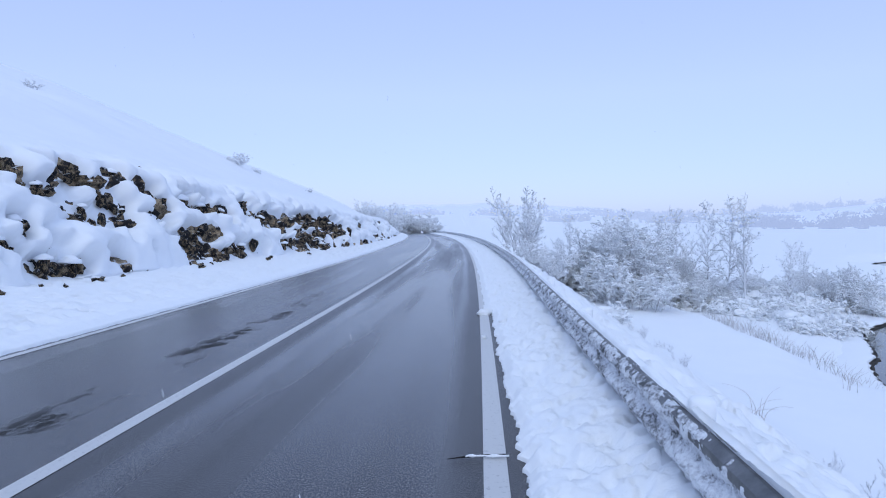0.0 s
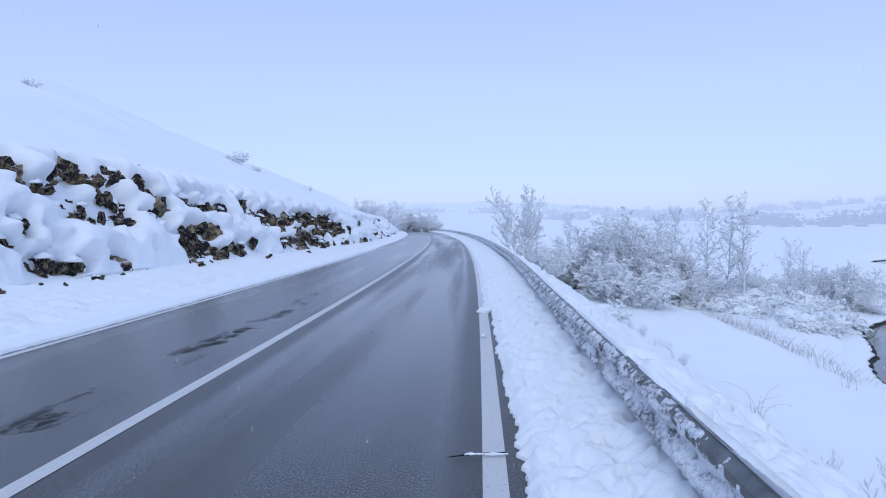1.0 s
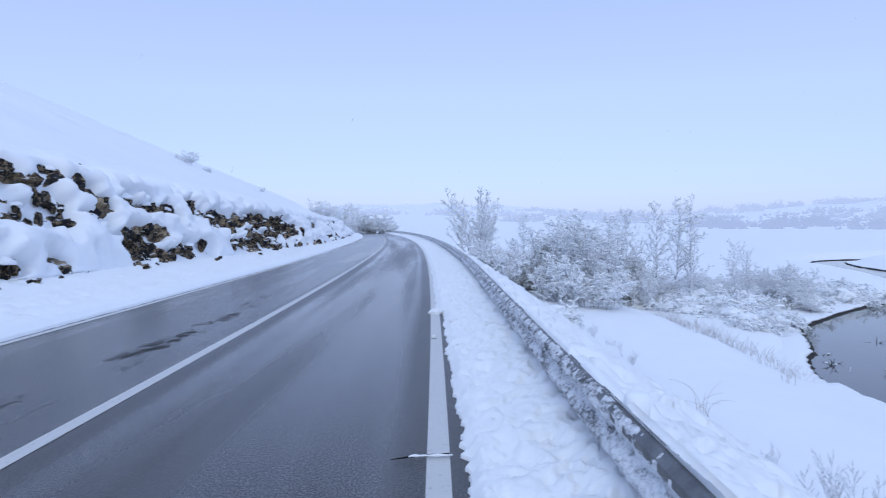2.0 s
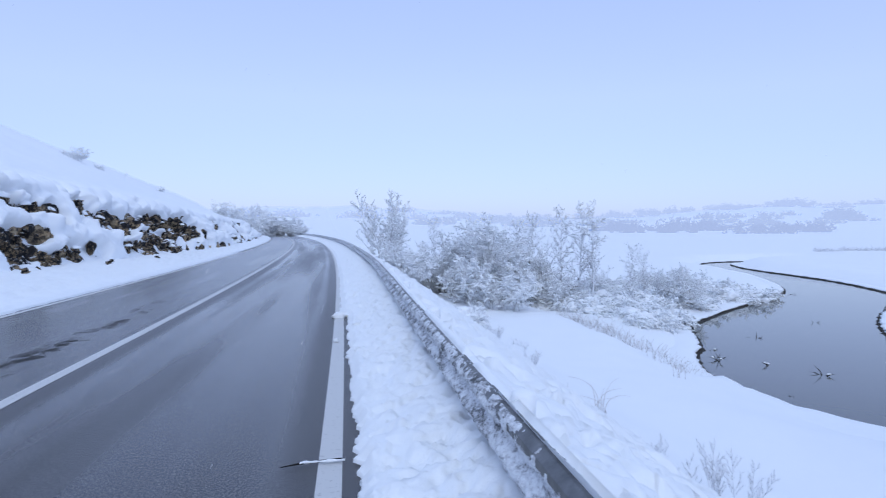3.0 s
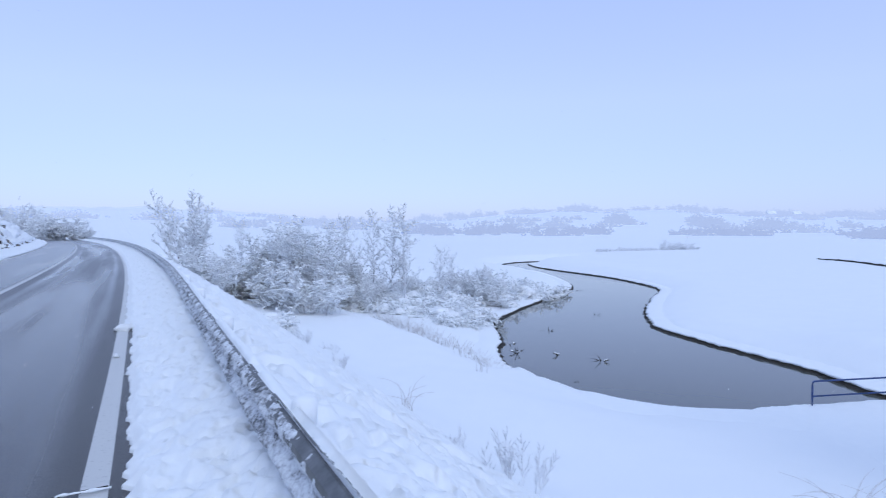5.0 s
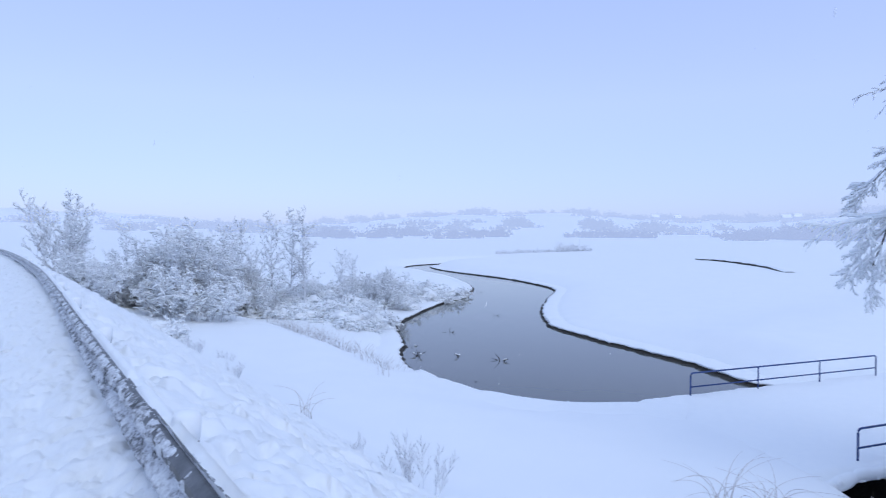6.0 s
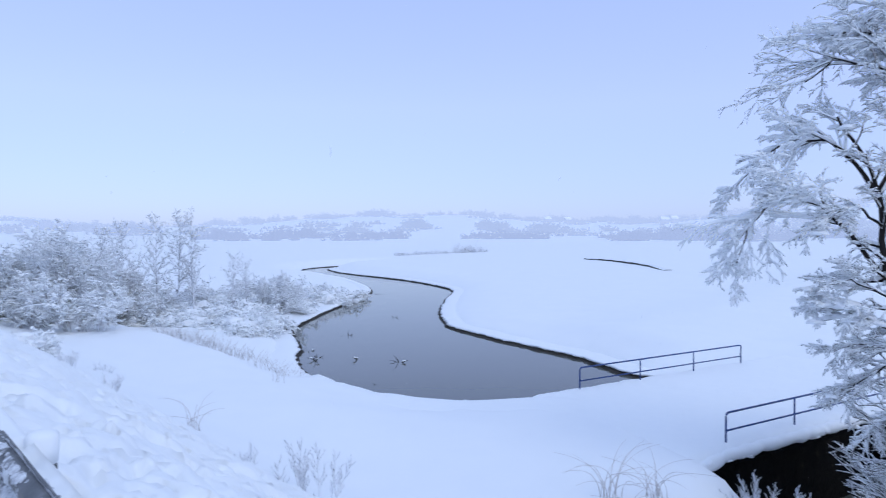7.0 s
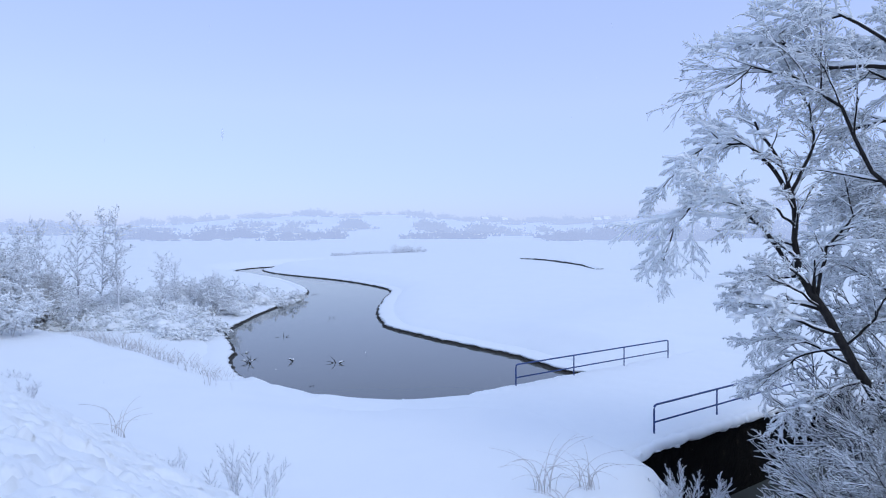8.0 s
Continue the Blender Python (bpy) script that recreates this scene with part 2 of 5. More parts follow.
def lump_mesh(name, seed, flat, mat, bumps=0.18):
    bm = bmesh.new()
    bmesh.ops.create_icosphere(bm, subdivisions=3, radius=1.0)
    for v in bm.verts:
        v.co *= 1 + bumps * nz(v.co.x, v.co.y, v.co.z + seed * 7, 1.6)
        v.co.z *= flat
        if v.co.z < -0.25 * flat:
            v.co.z = -0.25 * flat
    me = bpy.data.meshes.new(name)
    bm.to_mesh(me)
    bm.free()
    me.materials.append(mat)
    me.polygons.foreach_set("use_smooth", [True] * len(me.polygons))
    return me


# ---- the plan ----
def edge_x(y):
    """The middle of the white edge line on the river's side of the road."""
    if y < 0:
        return 0.10 + 0.064 * y
    if y > 330:
        return edge_x(330) - 0.32 * (y - 330)
    return 0.10 + 0.064 * y - 0.00058 * y * y


ROAD_R, ROAD_L, CENTRE = 0.13, -6.42, -3.13   # asphalt edges and centre line, from the edge line


def rail_x(y):
    return edge_x(y) + 1.05 + 0.2 * ease(5, 25, y)


def rock_x(y):
    """Foot of the rock cutting."""
    return edge_x(y) + ROAD_L - (1.3 + 2.6 * ease(52, 8, y))


def rock_h(y):
    return 3.0 - 1.0 * ease(18, 60, y) - 1.2 * ease(80, 130, y)


WATER_Z, LOWER_Z = -6.3, -8.2
BR_AT, BR_WAY, BR_SIDE = Vector((21.5, 6.9, 0)), Vector((0.955, -0.297, 0)), Vector((0.297, 0.955, 0))
LEFT_BANK = [(118, 141), (97, 136), (84, 122), (78, 100), (62.7, 72.6), (47.9, 59.8), (40.3, 53.9), (34, 48.6), (30.7, 45.4), (26.8, 38.5),
             (24.3, 35.1), (22.0, 31.0), (20.4, 26.0), (20.0, 22.0), (20.2, 19.6), (21.6, 17.6), (22.6, 15.4), (23.6, 13.8), (22.4, 10), (21.0, 7.2), (20.4, 5.7), (20.5, 3.5), (21.2, 1), (22, -8), (25, -30)]
RIGHT_BANK = [(118, 138), (99, 131), (91, 120), (86.2, 107.4), (80.6, 85), (74.5, 70.6), (69, 61.9), (59.8, 54.6), (50.2, 46.7), (44.3, 40.8), (41, 36.6), (38.8, 30.4),
              (37.5, 25.7), (36.4, 21.7), (34.8, 18.3), (33.9, 16.3), (34.5, 12), (36, 4), (37, -8), (39, -30)]


def smooth_line(pts, step):
    """Catmull-Rom through pts, cut in even steps."""
    out = []
    for i in range(len(pts) - 1):
        p = [Vector((*pts[min(max(k, 0), len(pts) - 1)], 0)) for k in (i - 1, i, i + 1, i + 2)]
        n = max(2, int((p[2] - p[1]).length / step))
        for j in range(n):
            t = j / n
            out.append(0.5 * ((2 * p[1]) + (p[2] - p[0]) * t + (2 * p[0] - 5 * p[1] + 4 * p[2] - p[3]) * t * t + (3 * p[1] - p[0] - 3 * p[2] + p[3]) * t ** 3))
    out.append(Vector((*pts[-1], 0)))
    return out


BANK_L, BANK_R = smooth_line(LEFT_BANK, 0.35), smooth_line(RIGHT_BANK, 0.35)
_lx, _ly = np.array([p.x for p in BANK_L + BANK_R[::-1]]), np.array([p.y for p in BANK_L + BANK_R[::-1]])


def river_gap(x, y):
    """Distance to the river's edge, negative in the water."""
    if x < 15 or x > 125 or y < -32 or y > 146:
        return 99.0
    d = float(np.min(np.hypot(_lx - x, _ly - y)))
    x2, y2 = np.roll(_lx, -1), np.roll(_ly, -1)
    with np.errstate(divide="ignore", invalid="ignore"):
        cross = ((_ly > y) != (y2 > y)) & (x < (x2 - _lx) * (y - _ly) / (y2 - _ly) + _lx)
    return -d if int(cross.sum()) % 2 else d


def bank_slope(d):
    """The fill below the guard rail, by the distance outwards from it."""
    return 0.46 - 0.16 * d - 0.205 * d * d if d < 1 else 0.095 - 0.69 * (d - 1)


def land_z(x, y):
    """Height of the snow, without the river's bed."""
    e = edge_x(y)
    r = math.hypot(x, y)
    if x > e - 3:
        d = x - rail_x(y)
        if d < 0:
            return -0.15
        slope = bank_slope(d)
        floor = -4.7 - 0.75 * ease(17.6, 20.5, x + 0.5 * nz(x, y, 0, 0.15)) * ease(20, 30, y) - 0.3 * ease(14, 19, x) * ease(20, 10, y)
        floor -= 0.42 * max(0.0, x - 14.3) * ease(6.6, 4.2, y) * ease(30, 22, x)
        floor += 0.8 * ease(30, 75, y) * ease(24, 8, x)
        floor = floor if r < 60 else floor + 0.9 * ease(60, 140, r) * ease(40, 110, x) + 4.0 * ease(140, 520, r)
        k = 1.6
        h = max(0.0, 1 - abs(slope - floor) / k)
        z = max(slope, floor) + h * h * k * 0.25
        if r > 410:
            a = math.atan2(x, y)
            z += ease(420, 950, r) * (27 + 9 * math.sin(a * 9 + 1) + 8 * ease(0.95, 1.2, a) + 5 * nz(a * 14, 3.3))
        under = 0.14 * ease(7.0, 6.0, d) * ease(44, 40, y) * ease(-5, -3, y)
        return z - under + 0.10 * nz(x, y, 0, 0.12) * ease(4, 9, d) + 0.03 * nz(x, y, 5, 0.7) * ease(4, 9, d)
    q = rock_x(y) - x
    if q < 0:
        base = 0.35 * ease(0.2, 3.2, (e + ROAD_L) - x)
        return base - 0.02 if x < e + ROAD_L else -0.15
    top = rock_h(y)
    z = 0.3 + top * ease(0.0, 2.0, q) * 0.93 + 0.42 * max(0.0, q - 1.6)
    z -= 0.35 * ease(0.0, 0.8, q) * ease(4.5, 2.5, q)
    if r > 300:
        z *= ease(900, 300, r)
    return z + (0.4 * nz(x, y, 0, 0.07) + 0.26 * nz(x, y, 3, 0.3)) * ease(2, 10, q)


def ground_z(x, y):
    z = land_z(x, y)
    g = river_gap(x, y)
    if g < 6:
        low = -5.90 if x > 30 or y > 27 else -5.42 + 0.42 * ease(16.5, 13.5, y)
        z = z + (min(z, low + 0.12 * nz(x, y, 0, 0.4)) - z) * ease(6, 1.0, g)
        if (Vector((x, y, 0)) - BR_AT).dot(BR_SIDE) < 2.5:
            z += (min(z, -6.3) - z) * ease(1.6, 0.1, g)
            z -= 3.2 * ease(0.3, -1.4, g)
        z -= 0.5 * ease(2.2, 0.9, g) * (0 if x < 25 and y < 28 else 1) + 1.4 * ease(0.5, -0.5, g)
    return z


def spread(*parts):
    out = []
    for a, b, s in parts:
        n = max(1, int(round((b - a) / s)))
        out += list(np.linspace(a, b, n, endpoint=False))
    out.append(parts[-1][1])
    return out


def build_ground():
    far = [120 * 1.12 ** k for k in range(1, 30)]
    xs = [-v for v in reversed(far)] + spread((-120, -40, 4), (-40, -14, 1), (-14, 2, 0.6), (2, 46, 0.5), (46, 120, 1.3)) + far
    ys = spread((-120, -12, 5), (-12, 62, 0.55), (62, 150, 1.4)) + [150 * 1.1 ** k for k in range(1, 31)]
    verts = [(x, y, ground_z(x, y)) for x in xs for y in ys]
    faces = [tuple(reversed(f)) for f in grid_faces(len(xs), len(ys))]
    ob = part("ground", mesh_of("ground", verts, [f[::-1] for f in faces], SNOW))
    tagged(ob, "deep smooth snow over meadow, slope and hillside", "ground", kind="structure")


build_ground()


def strip(name, y0, y1, a, b, z, mat, grow=0.035, smallest=0.25, across=2):
    """A ribbon along the road, between two offsets from the edge line."""
    ys, y = [], y0
    while y < y1:
        ys.append(y)
        y += max(smallest, abs(y) * grow)
    ys.append(y1)
    verts, uv = [], []
    for y in ys:
        for j in range(across):
            o = a + (b - a) * j / (across - 1)
            verts.append((edge_x(y) + o, y, z))
            uv.append((o, y))
    me = mesh_of(name, verts, [f for f in grid_faces(len(ys), across)], mat)
    if me.polygons[0].normal.z < 0:
        me.flip_normals()
    layer = me.uv_layers.new(name="UVMap")
    for loop in me.loops:
        layer.data[loop.index].uv = uv[loop.vertex_index]
    return me


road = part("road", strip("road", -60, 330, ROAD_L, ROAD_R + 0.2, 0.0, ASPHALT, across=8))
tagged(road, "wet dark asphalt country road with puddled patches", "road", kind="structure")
for label, o, w, stop in (("solid white centre line, worn", CENTRE, 0.15, 330), ("broad white edge line with grit on it", 0.0, 0.17, 90), ("white edge line half under snow", ROAD_L + 0.16, 0.13, 330)):
    part("road_marking", strip("road_marking", -60, stop, o - w / 2, o + w / 2, 0.004, PAINT), road, label)


def build_verge(name, y0, y1, inner, outer, height, rough, label):
    """Trodden, ploughed-up snow beside the asphalt, ragged where it meets the road."""
    ys, y = [], y0
    while y < y1:
        ys.append(y)
        y += max(0.028, abs(y) * 0.008)
    side = 1 if outer(0) > inner(0) else -1
    n = 44
    verts = []
    for y in ys:
        e = edge_x(y)
        ragged = 0.035 * nz(0, y, side, 2.2) + 0.035 * nz(0, y, side, 9) + 0.03 * nz(0, y, side, 24)
        a, b = inner(y) + ragged * 1.2, outer(y)
        for j in range(n):
            t = j / (n - 1)
            t = t ** 1.35
            o = a + (b - a) * t
            x = e + o
            rise = height(y, t) * (1 if j else 0)
            clod = 1.1 * ease(0.0, 0.7, nz(x, y, 2, 4.5, 4)) + 0.45 * ease(0.15, 0.55, nz(x, y, 12, 9, 3))
            tread = rough * (0.6 * nz(x, y, 1, 1.8) + 0.55 * clod + 0.32 * nz(x, y, 3, 16, 4)) * ease(0, 0.12, t)
            tread -= rough * 0.9 * ease(0.1, 0.35, nz(x, y, 7, 3.6, 3)) * ease(0.05, 0.2, t)
            tread -= rough * 0.7 * ease(0.08, 0.32, nz(x * 1.3, y * 0.9, 17, 5.0, 3)) * ease(0.1, 0.25, t)
            verts.append((x, y, (rise + tread) if j else -0.03))
    me = mesh_of(name, verts, grid_faces(len(ys), n), SNOW_LUMPY)
    if sum(p.normal.z for p in me.polygons) < 0:
        me.flip_normals()
    tagged(part(name, me), label, "snow", kind="structure")


build_verge("snow_verge_river", -6, 300, lambda y: ROAD_R + 0.02 - 0.13 * ease(12.0, 12.6, y) + 0.05 * ease(9, 4, y), lambda y: rail_x(y) - edge_x(y) + 0.05,
            lambda y, t: 0.03 + 0.07 * ease(0.0, 0.12, t) + 0.20 * t, 0.046, "trodden clumpy snow between edge line and guard rail")
build_verge("snow_verge_hill", 0, 150, lambda y: ROAD_L + 0.03, lambda y: rock_x(y) - edge_x(y) - 0.7,
            lambda y, t: 0.04 + 0.07 * ease(0.0, 0.06, t) + 0.32 * t, 0.075, "lumpy ploughed snow below the rock cutting")


def build_outer_bank():
    ys, y = [], -4.0
    while y < 45:
        ys.append(y)
        y += max(0.055, abs(y) * 0.009)
    n, verts = 130, []
    for y in ys:
        for j in range(n):
            d = -0.02 + 7.2 * (j / (n - 1)) ** 1.3
            x = rail_x(y) + d
            worn = ease(7.0, 4.0, d) * ease(45, 30, y)
            z = bank_slope(max(0.0, d)) - 0.16 * ease(6.0, 7.1, d) - 0.3 * ease(42, 45, y)
            z += 0.085 * nz(x, y, 4, 0.9) * ease(0, 0.6, d) + 0.05 * nz(x, y, 14, 2.2) * ease(0, 0.2, d) + worn * (0.05 * nz(x, y, 1, 2.0) + 0.06 * ease(0.0, 0.6, nz(x, y, 2, 3.0, 3)) + 0.025 * nz(x, y, 5, 8, 3) - 0.09 * ease(0.1, 0.5, nz(x, y, 8, 2.6, 4)) - 0.07 * ease(0.12, 0.45, nz(x, y, 28, 5, 3)))
            verts.append((x, y, z))
    me = mesh_of("snow_bank", verts, grid_faces(len(ys), n), SNOW_SOFT)
    if sum(p.normal.z for p in me.polygons) < 0:
        me.flip_normals()
    tagged(part("snow_bank", me), "pitted snow on the slope below the guard rail", "snow", kind="structure")


build_outer_bank()


# ---- river ----
def build_river():
    for z, b0, b1, label in ((WATER_Z, 3.0, 163.0, "still dark grey river water mirroring the sky"), (LOWER_Z, -45.0, 2.9, "dark stream below the bridge")):
        cells = [BR_AT + BR_WAY * a + BR_SIDE * b for a in range(-30, 131, 5) for b in np.linspace(b0, b1, 20)]
        me = mesh_of("water", [(c.x, c.y, z) for c in cells], grid_faces(33, 20), WATER)
        if me.polygons[0].normal.z < 0:
            me.flip_normals()
        tagged(part("water", me), label, "water", kind="structure")
    for line, side, label in ((BANK_L, -1, "low dark earth bank with a snow lip"), (BANK_R, 1, "low dark earth bank with a snow lip")):
        line = [p for p in line if (p - BR_AT).dot(BR_SIDE) > 4.0]
        earth, snow = [], []
        for i, p in enumerate(line):
            d = (line[min(i + 1, len(line) - 1)] - line[max(i - 1, 0)]).normalized()
            out = Vector((d.y, -d.x, 0)) * (1 if side < 0 else -1)   # towards the land
            w = 0.25 * nz(i * 0.17, side * 3.0) + 0.22 * nz(i * 0.6, side * 7.0)
            high = p.y < 27 and side < 0
            top = -5.5 + 0.35 * ease(17, 14, p.y) if high else -6.15 + 0.06 * nz(i * 0.13, 9)
            if p.y < 9:
                top = -6.05
            foot = p + out * (w * 0.8)
            for o, z in ((-0.35, WATER_Z - 0.4), (-0.05 + 0.1 * nz(i * .9, 2), WATER_Z + 0.04), (0.12, WATER_Z + (top - WATER_Z) * 0.55), (0.10 + 0.1 * nz(i * 1.1, 4), top - 0.02), (0.9, top - 0.15)):
                q = foot + out * o
                earth.append((q.x, q.y, z - ((0.35 + 0.3 * ease(18, 15, p.y)) if high else 0.0) + 0.06 * nz(q.x, q.y, z, 3)))
            for o, z in ((0.3, top - 0.08), (0.15 + 0.06 * nz(i * 0.45, 5), top + 0.03), (0.32, top + 0.09), (0.8, top + 0.14), (1.6, top + 0.16), (2.6, top - 0.08)):
                q = foot + out * o
                snow.append((q.x, q.y, z - (0.45 * ease(14.5, 17, p.y) if high else 0.0) + 0.05 * nz(q.x, q.y, 0, 0.8)))
        for name, vs, n, mat, lab in (("river_bank", earth, 5, EARTH, label), ("snow_lip", snow, 6, SNOW_SOFT, "rounded snow lip along the river bank")):
            me = mesh_of(name, vs, grid_faces(len(line), n), mat)
            if sum(q.normal.z for q in me.polygons) < 0:
                me.flip_normals()
            tagged(part(name, me), lab, "river bank", kind="structure")


build_river()


def build_meadow_edge():
    """The rounded snow edge of the near meadow above the water."""
    line = smooth_line([(19.7, 23.0), (19.8, 21.2), (20.1, 19.4), (21.0, 17.6), (22.0, 15.6), (22.7, 14.3), (23.2, 13.3)], 0.2)
    n, vs = len(line), []
    for i, p in enumerate(line):
        d = (line[min(i + 1, n - 1)] - line[max(i - 1, 0)]).normalized()
        wet = Vector((-d.y, d.x, 0))
        p = p + wet * (0.10 * nz(i * 0.05, 3) + 0.03 * nz(i * 0.3, 6))
        top = -5.38 + 0.44 * ease(18.5, 13.5, p.y) + 0.04 * nz(i * 0.06, 9) - 0.25 * ease(12, 0, i)
        for o, dz in ((-3.2, -0.22), (-1.8, -0.02), (-0.8, 0.02), (-0.2, 0.02), (0.1, -0.04), (0.26, -0.16), (0.28, -0.32), (0.18, -0.5), (0.15, -1.4)):
            q = p + wet * o
            vs.append((q.x, q.y, top + dz))
    me = mesh_of("snow_edge", vs, grid_faces(n, 9), SNOW_SOFT)
    if sum(q.normal.z for q in me.polygons) < 0:
        me.flip_normals()
    tagged(part("snow_edge", me), "smooth rounded snow edge of the meadow above the water", "snow", kind="structure")


build_meadow_edge()


# ---- rock cutting ----
def cut_point(y, v, out=0.0):
    """A point of the cutting's face: v 0 at the foot, 1 at the crest, 1..2 on the slope above."""
    h = rock_h(y)
    if v <= 1:
        q, z, nq, n_z = 0.1 + 1.7 * v, 0.28 + h * v, -0.86, 0.5
    else:
        q, z, nq, n_z = 1.8 + 4.5 * (v - 1), 0.28 + h + 1.9 * (v - 1), -0.5, 0.86
    return Vector((rock_x(y) - (q + nq * out), y, z + n_z * out))


# where the rock stands clear of the snow: along the road, up the face (0 foot, 1 crest), half length, half height
BARE = [(15.8, 1.01, 0.4, 0.10), (17.7, 1.0, 0.55, 0.13), (16.8, 0.81, 0.9, 0.09), (18.5, 0.96, 0.35, 0.15), (20.4, 1.06, 0.5, 0.08), (17.7, 0.58, 0.75, 0.10),
        (19.2, 0.70, 0.6, 0.20), (21.2, 0.89, 0.55, 0.11), (21.9, 0.73, 0.32, 0.08), (20.6, 0.57, 0.4, 0.05), (24.8, 0.71, 0.8, 0.05), (26.3, 0.67, 0.35, 0.11)]
BARE_LOW = [(28.8, 0.77, 0.9, 0.14), (23.1, 0.38, 1.3, 0.09), (22.5, 0.22, 0.9, 0.08), (26.7, 0.14, 1.35, 0.11), (24.1, 0.09, 0.6, 0.07), (31.1, 0.59, 1.7, 0.16),
            (15.2, 0.14, 0.75, 0.09), (16.1, 0.13, 0.4, 0.05), (14.2, 0.31, 0.3, 0.06), (14.9, 0.48, 0.22, 0.08), (36.4, 0.69, 1.7, 0.11), (35.6, 0.25, 2.4, 0.18),
            (41.5, 0.59, 2.3, 0.2), (23.5, 0.77, 0.45, 0.06), (31.5, 0.19, 1.1, 0.09)]


def bareness(y, v):
    """1 where the rock is clear, 0 under the snow."""
    wob = 0.42 * nz(y, v * 3, 5, 1.7, 3) + 0.2 * nz(y, v * 3, 8, 5.0, 2)
    best = 0.0
    for y0, v0, hy, hv in BARE + BARE_LOW:
        if abs(y - y0) < hy * 2.4:
            q = math.hypot((y - y0) / hy, (v - v0) / hv) + wob
            best = max(best, ease(1.62, 1.25, q))
    if 13 < y < 38:
        k = nz(y * 0.9, v * 2.6 + y * 0.03, 71, 1.2, 3) + 0.5 * nz(y, v * 3, 73, 2.8, 2)
        best = max(best, ease(0.36, 0.48, k) * ease(1.12, 1.0, v) * ease(0.0, 0.1, v))
    if y > 36 or y < 14:
        k = nz(y * 0.45, v * 2.2 + y * 0.02, 61, 1.0, 3) + 0.35 * nz(y, v * 3, 63, 2.1, 2)
        best = max(best, ease(0.02, 0.16, k) * ease(1.05, 0.9, v) * ease(-0.02, 0.08, v) * (ease(36, 44, y) if y > 14 else ease(14, 12.5, y)))
    return best


def build_cutting():
    outcrop = tagged(new("rock_outcrop"), "broken limestone cutting half buried in snow pillows", "rock face")
    rng = random.Random(5)
    ys, y = [], -4.0
    while y < 135:
        ys.append(y)
        y += 0.11 if 12 < y < 30 else max(0.16, abs(y) * 0.0075)
    n = 52
    face = []
    for y in ys:
        for j in range(n):
            v = 1.25 * j / (n - 1)
            s = v * 3
            slab = 0.34 * noise.cell(Vector((y * 0.9 + 0.5 * s, s * 1.1, 1))) + 0.22 * noise.cell(Vector((y * 2.1, s * 2.6 + 0.4 * y, 4))) + 0.14 * noise.cell(Vector((y * 4.6 - s, s * 4.2, 9)))
            face.append(cut_point(y, v, 0.22 * nz(y, s, 3, 1.4) + slab * 0.62 + 0.07 * nz(y, s, 7, 6.0) - 0.22))
    me = mesh_of("rock_face", face, grid_faces(len(ys), n), ROCK, False)
    if sum(p.normal.z for p in me.polygons) < 0:
        me.flip_normals()
    part("rock_face", me, outcrop, "dark jointed limestone face")
    shapes = []
    for k in range(9):
        bm = bmesh.new()
        bmesh.ops.create_icosphere(bm, subdivisions=2, radius=1.0)
        cuts = [Vector((rng.uniform(-1, 1), rng.uniform(-1, 1), rng.uniform(-1, 1))).normalized() for _ in range(9)]
        for v in bm.verts:
            for c in cuts:
                over = v.co.dot(c) - 0.5
                if over > 0:
                    v.co -= c * over
            v.co += Vector((nz(v.co.x, v.co.y, v.co.z + k, 1.7), nz(v.co.y, v.co.z, v.co.x + k, 1.7), nz(v.co.z, v.co.x, v.co.y, 1.7))) * 0.3
        m2 = bpy.data.meshes.new("rock")
        bm.to_mesh(m2)
        bm.free()
        m2.materials.append(ROCK)
        shapes.append(m2)
    caps = [lump_mesh("snow_cap", 60 + k, 0.8, SNOW_SOFT, 0.3) for k in range(6)]
    spots = []
    for y0, v0, hy, hv in BARE + BARE_LOW:
        for _ in range(6):
            a, r = rng.uniform(0, 6.28), 0.9 * rng.random() ** 0.5
            spots.append((y0 + hy * r * math.cos(a), v0 + hv * r * math.sin(a)))
    while len(spots) < 300:
        y, v = 36 + 70 * rng.random() ** 1.3, rng.uniform(0.0, 0.95)
        if bareness(y, v) > 0.5 or rng.random() < 0.1:
            spots.append((y, v))
    for k, (y, v) in enumerate(spots):
        size = rng.uniform(0.10, 0.30) * (1 if y < 36 else 1.4)
        p = cut_point(y, max(0.0, v), -0.10 + rng.uniform(-0.08, 0.06))
        ob = part("rock", shapes[k % 9], outcrop)
        ob.matrix_basis = Matrix.LocRotScale(p, Euler((rng.uniform(-0.5, 0.5), rng.uniform(-0.5, 0.5), rng.uniform(0, 6.28))), (size, size * 0.9, size * rng.uniform(0.8, 1.5)))
        if y < 70 and k % 6 == 0:
            cap = part("snow_cap", caps[k % 6], ob)
            w = rng.uniform(0.5, 0.85)
            cap.matrix_basis = ob.matrix_basis.inverted() @ Matrix.LocRotScale(p + Vector((rng.uniform(0.0, 0.2), rng.uniform(-0.3, 0.3), rng.uniform(0.5, 0.9))) * size, Euler((0, 0, k)), (size * w, size * w * 1.3, size * w * 0.8))
    # snow pillows: thick and rounded where they lie, drawn back where the rock shows
    n = 92
    ys2, y = [], -4.0
    while y < 135:
        ys2.append(y)
        y += 0.085 if 12 < y < 30 else max(0.12, abs(y) * 0.0045)
    outs = np.zeros((len(ys2), n))
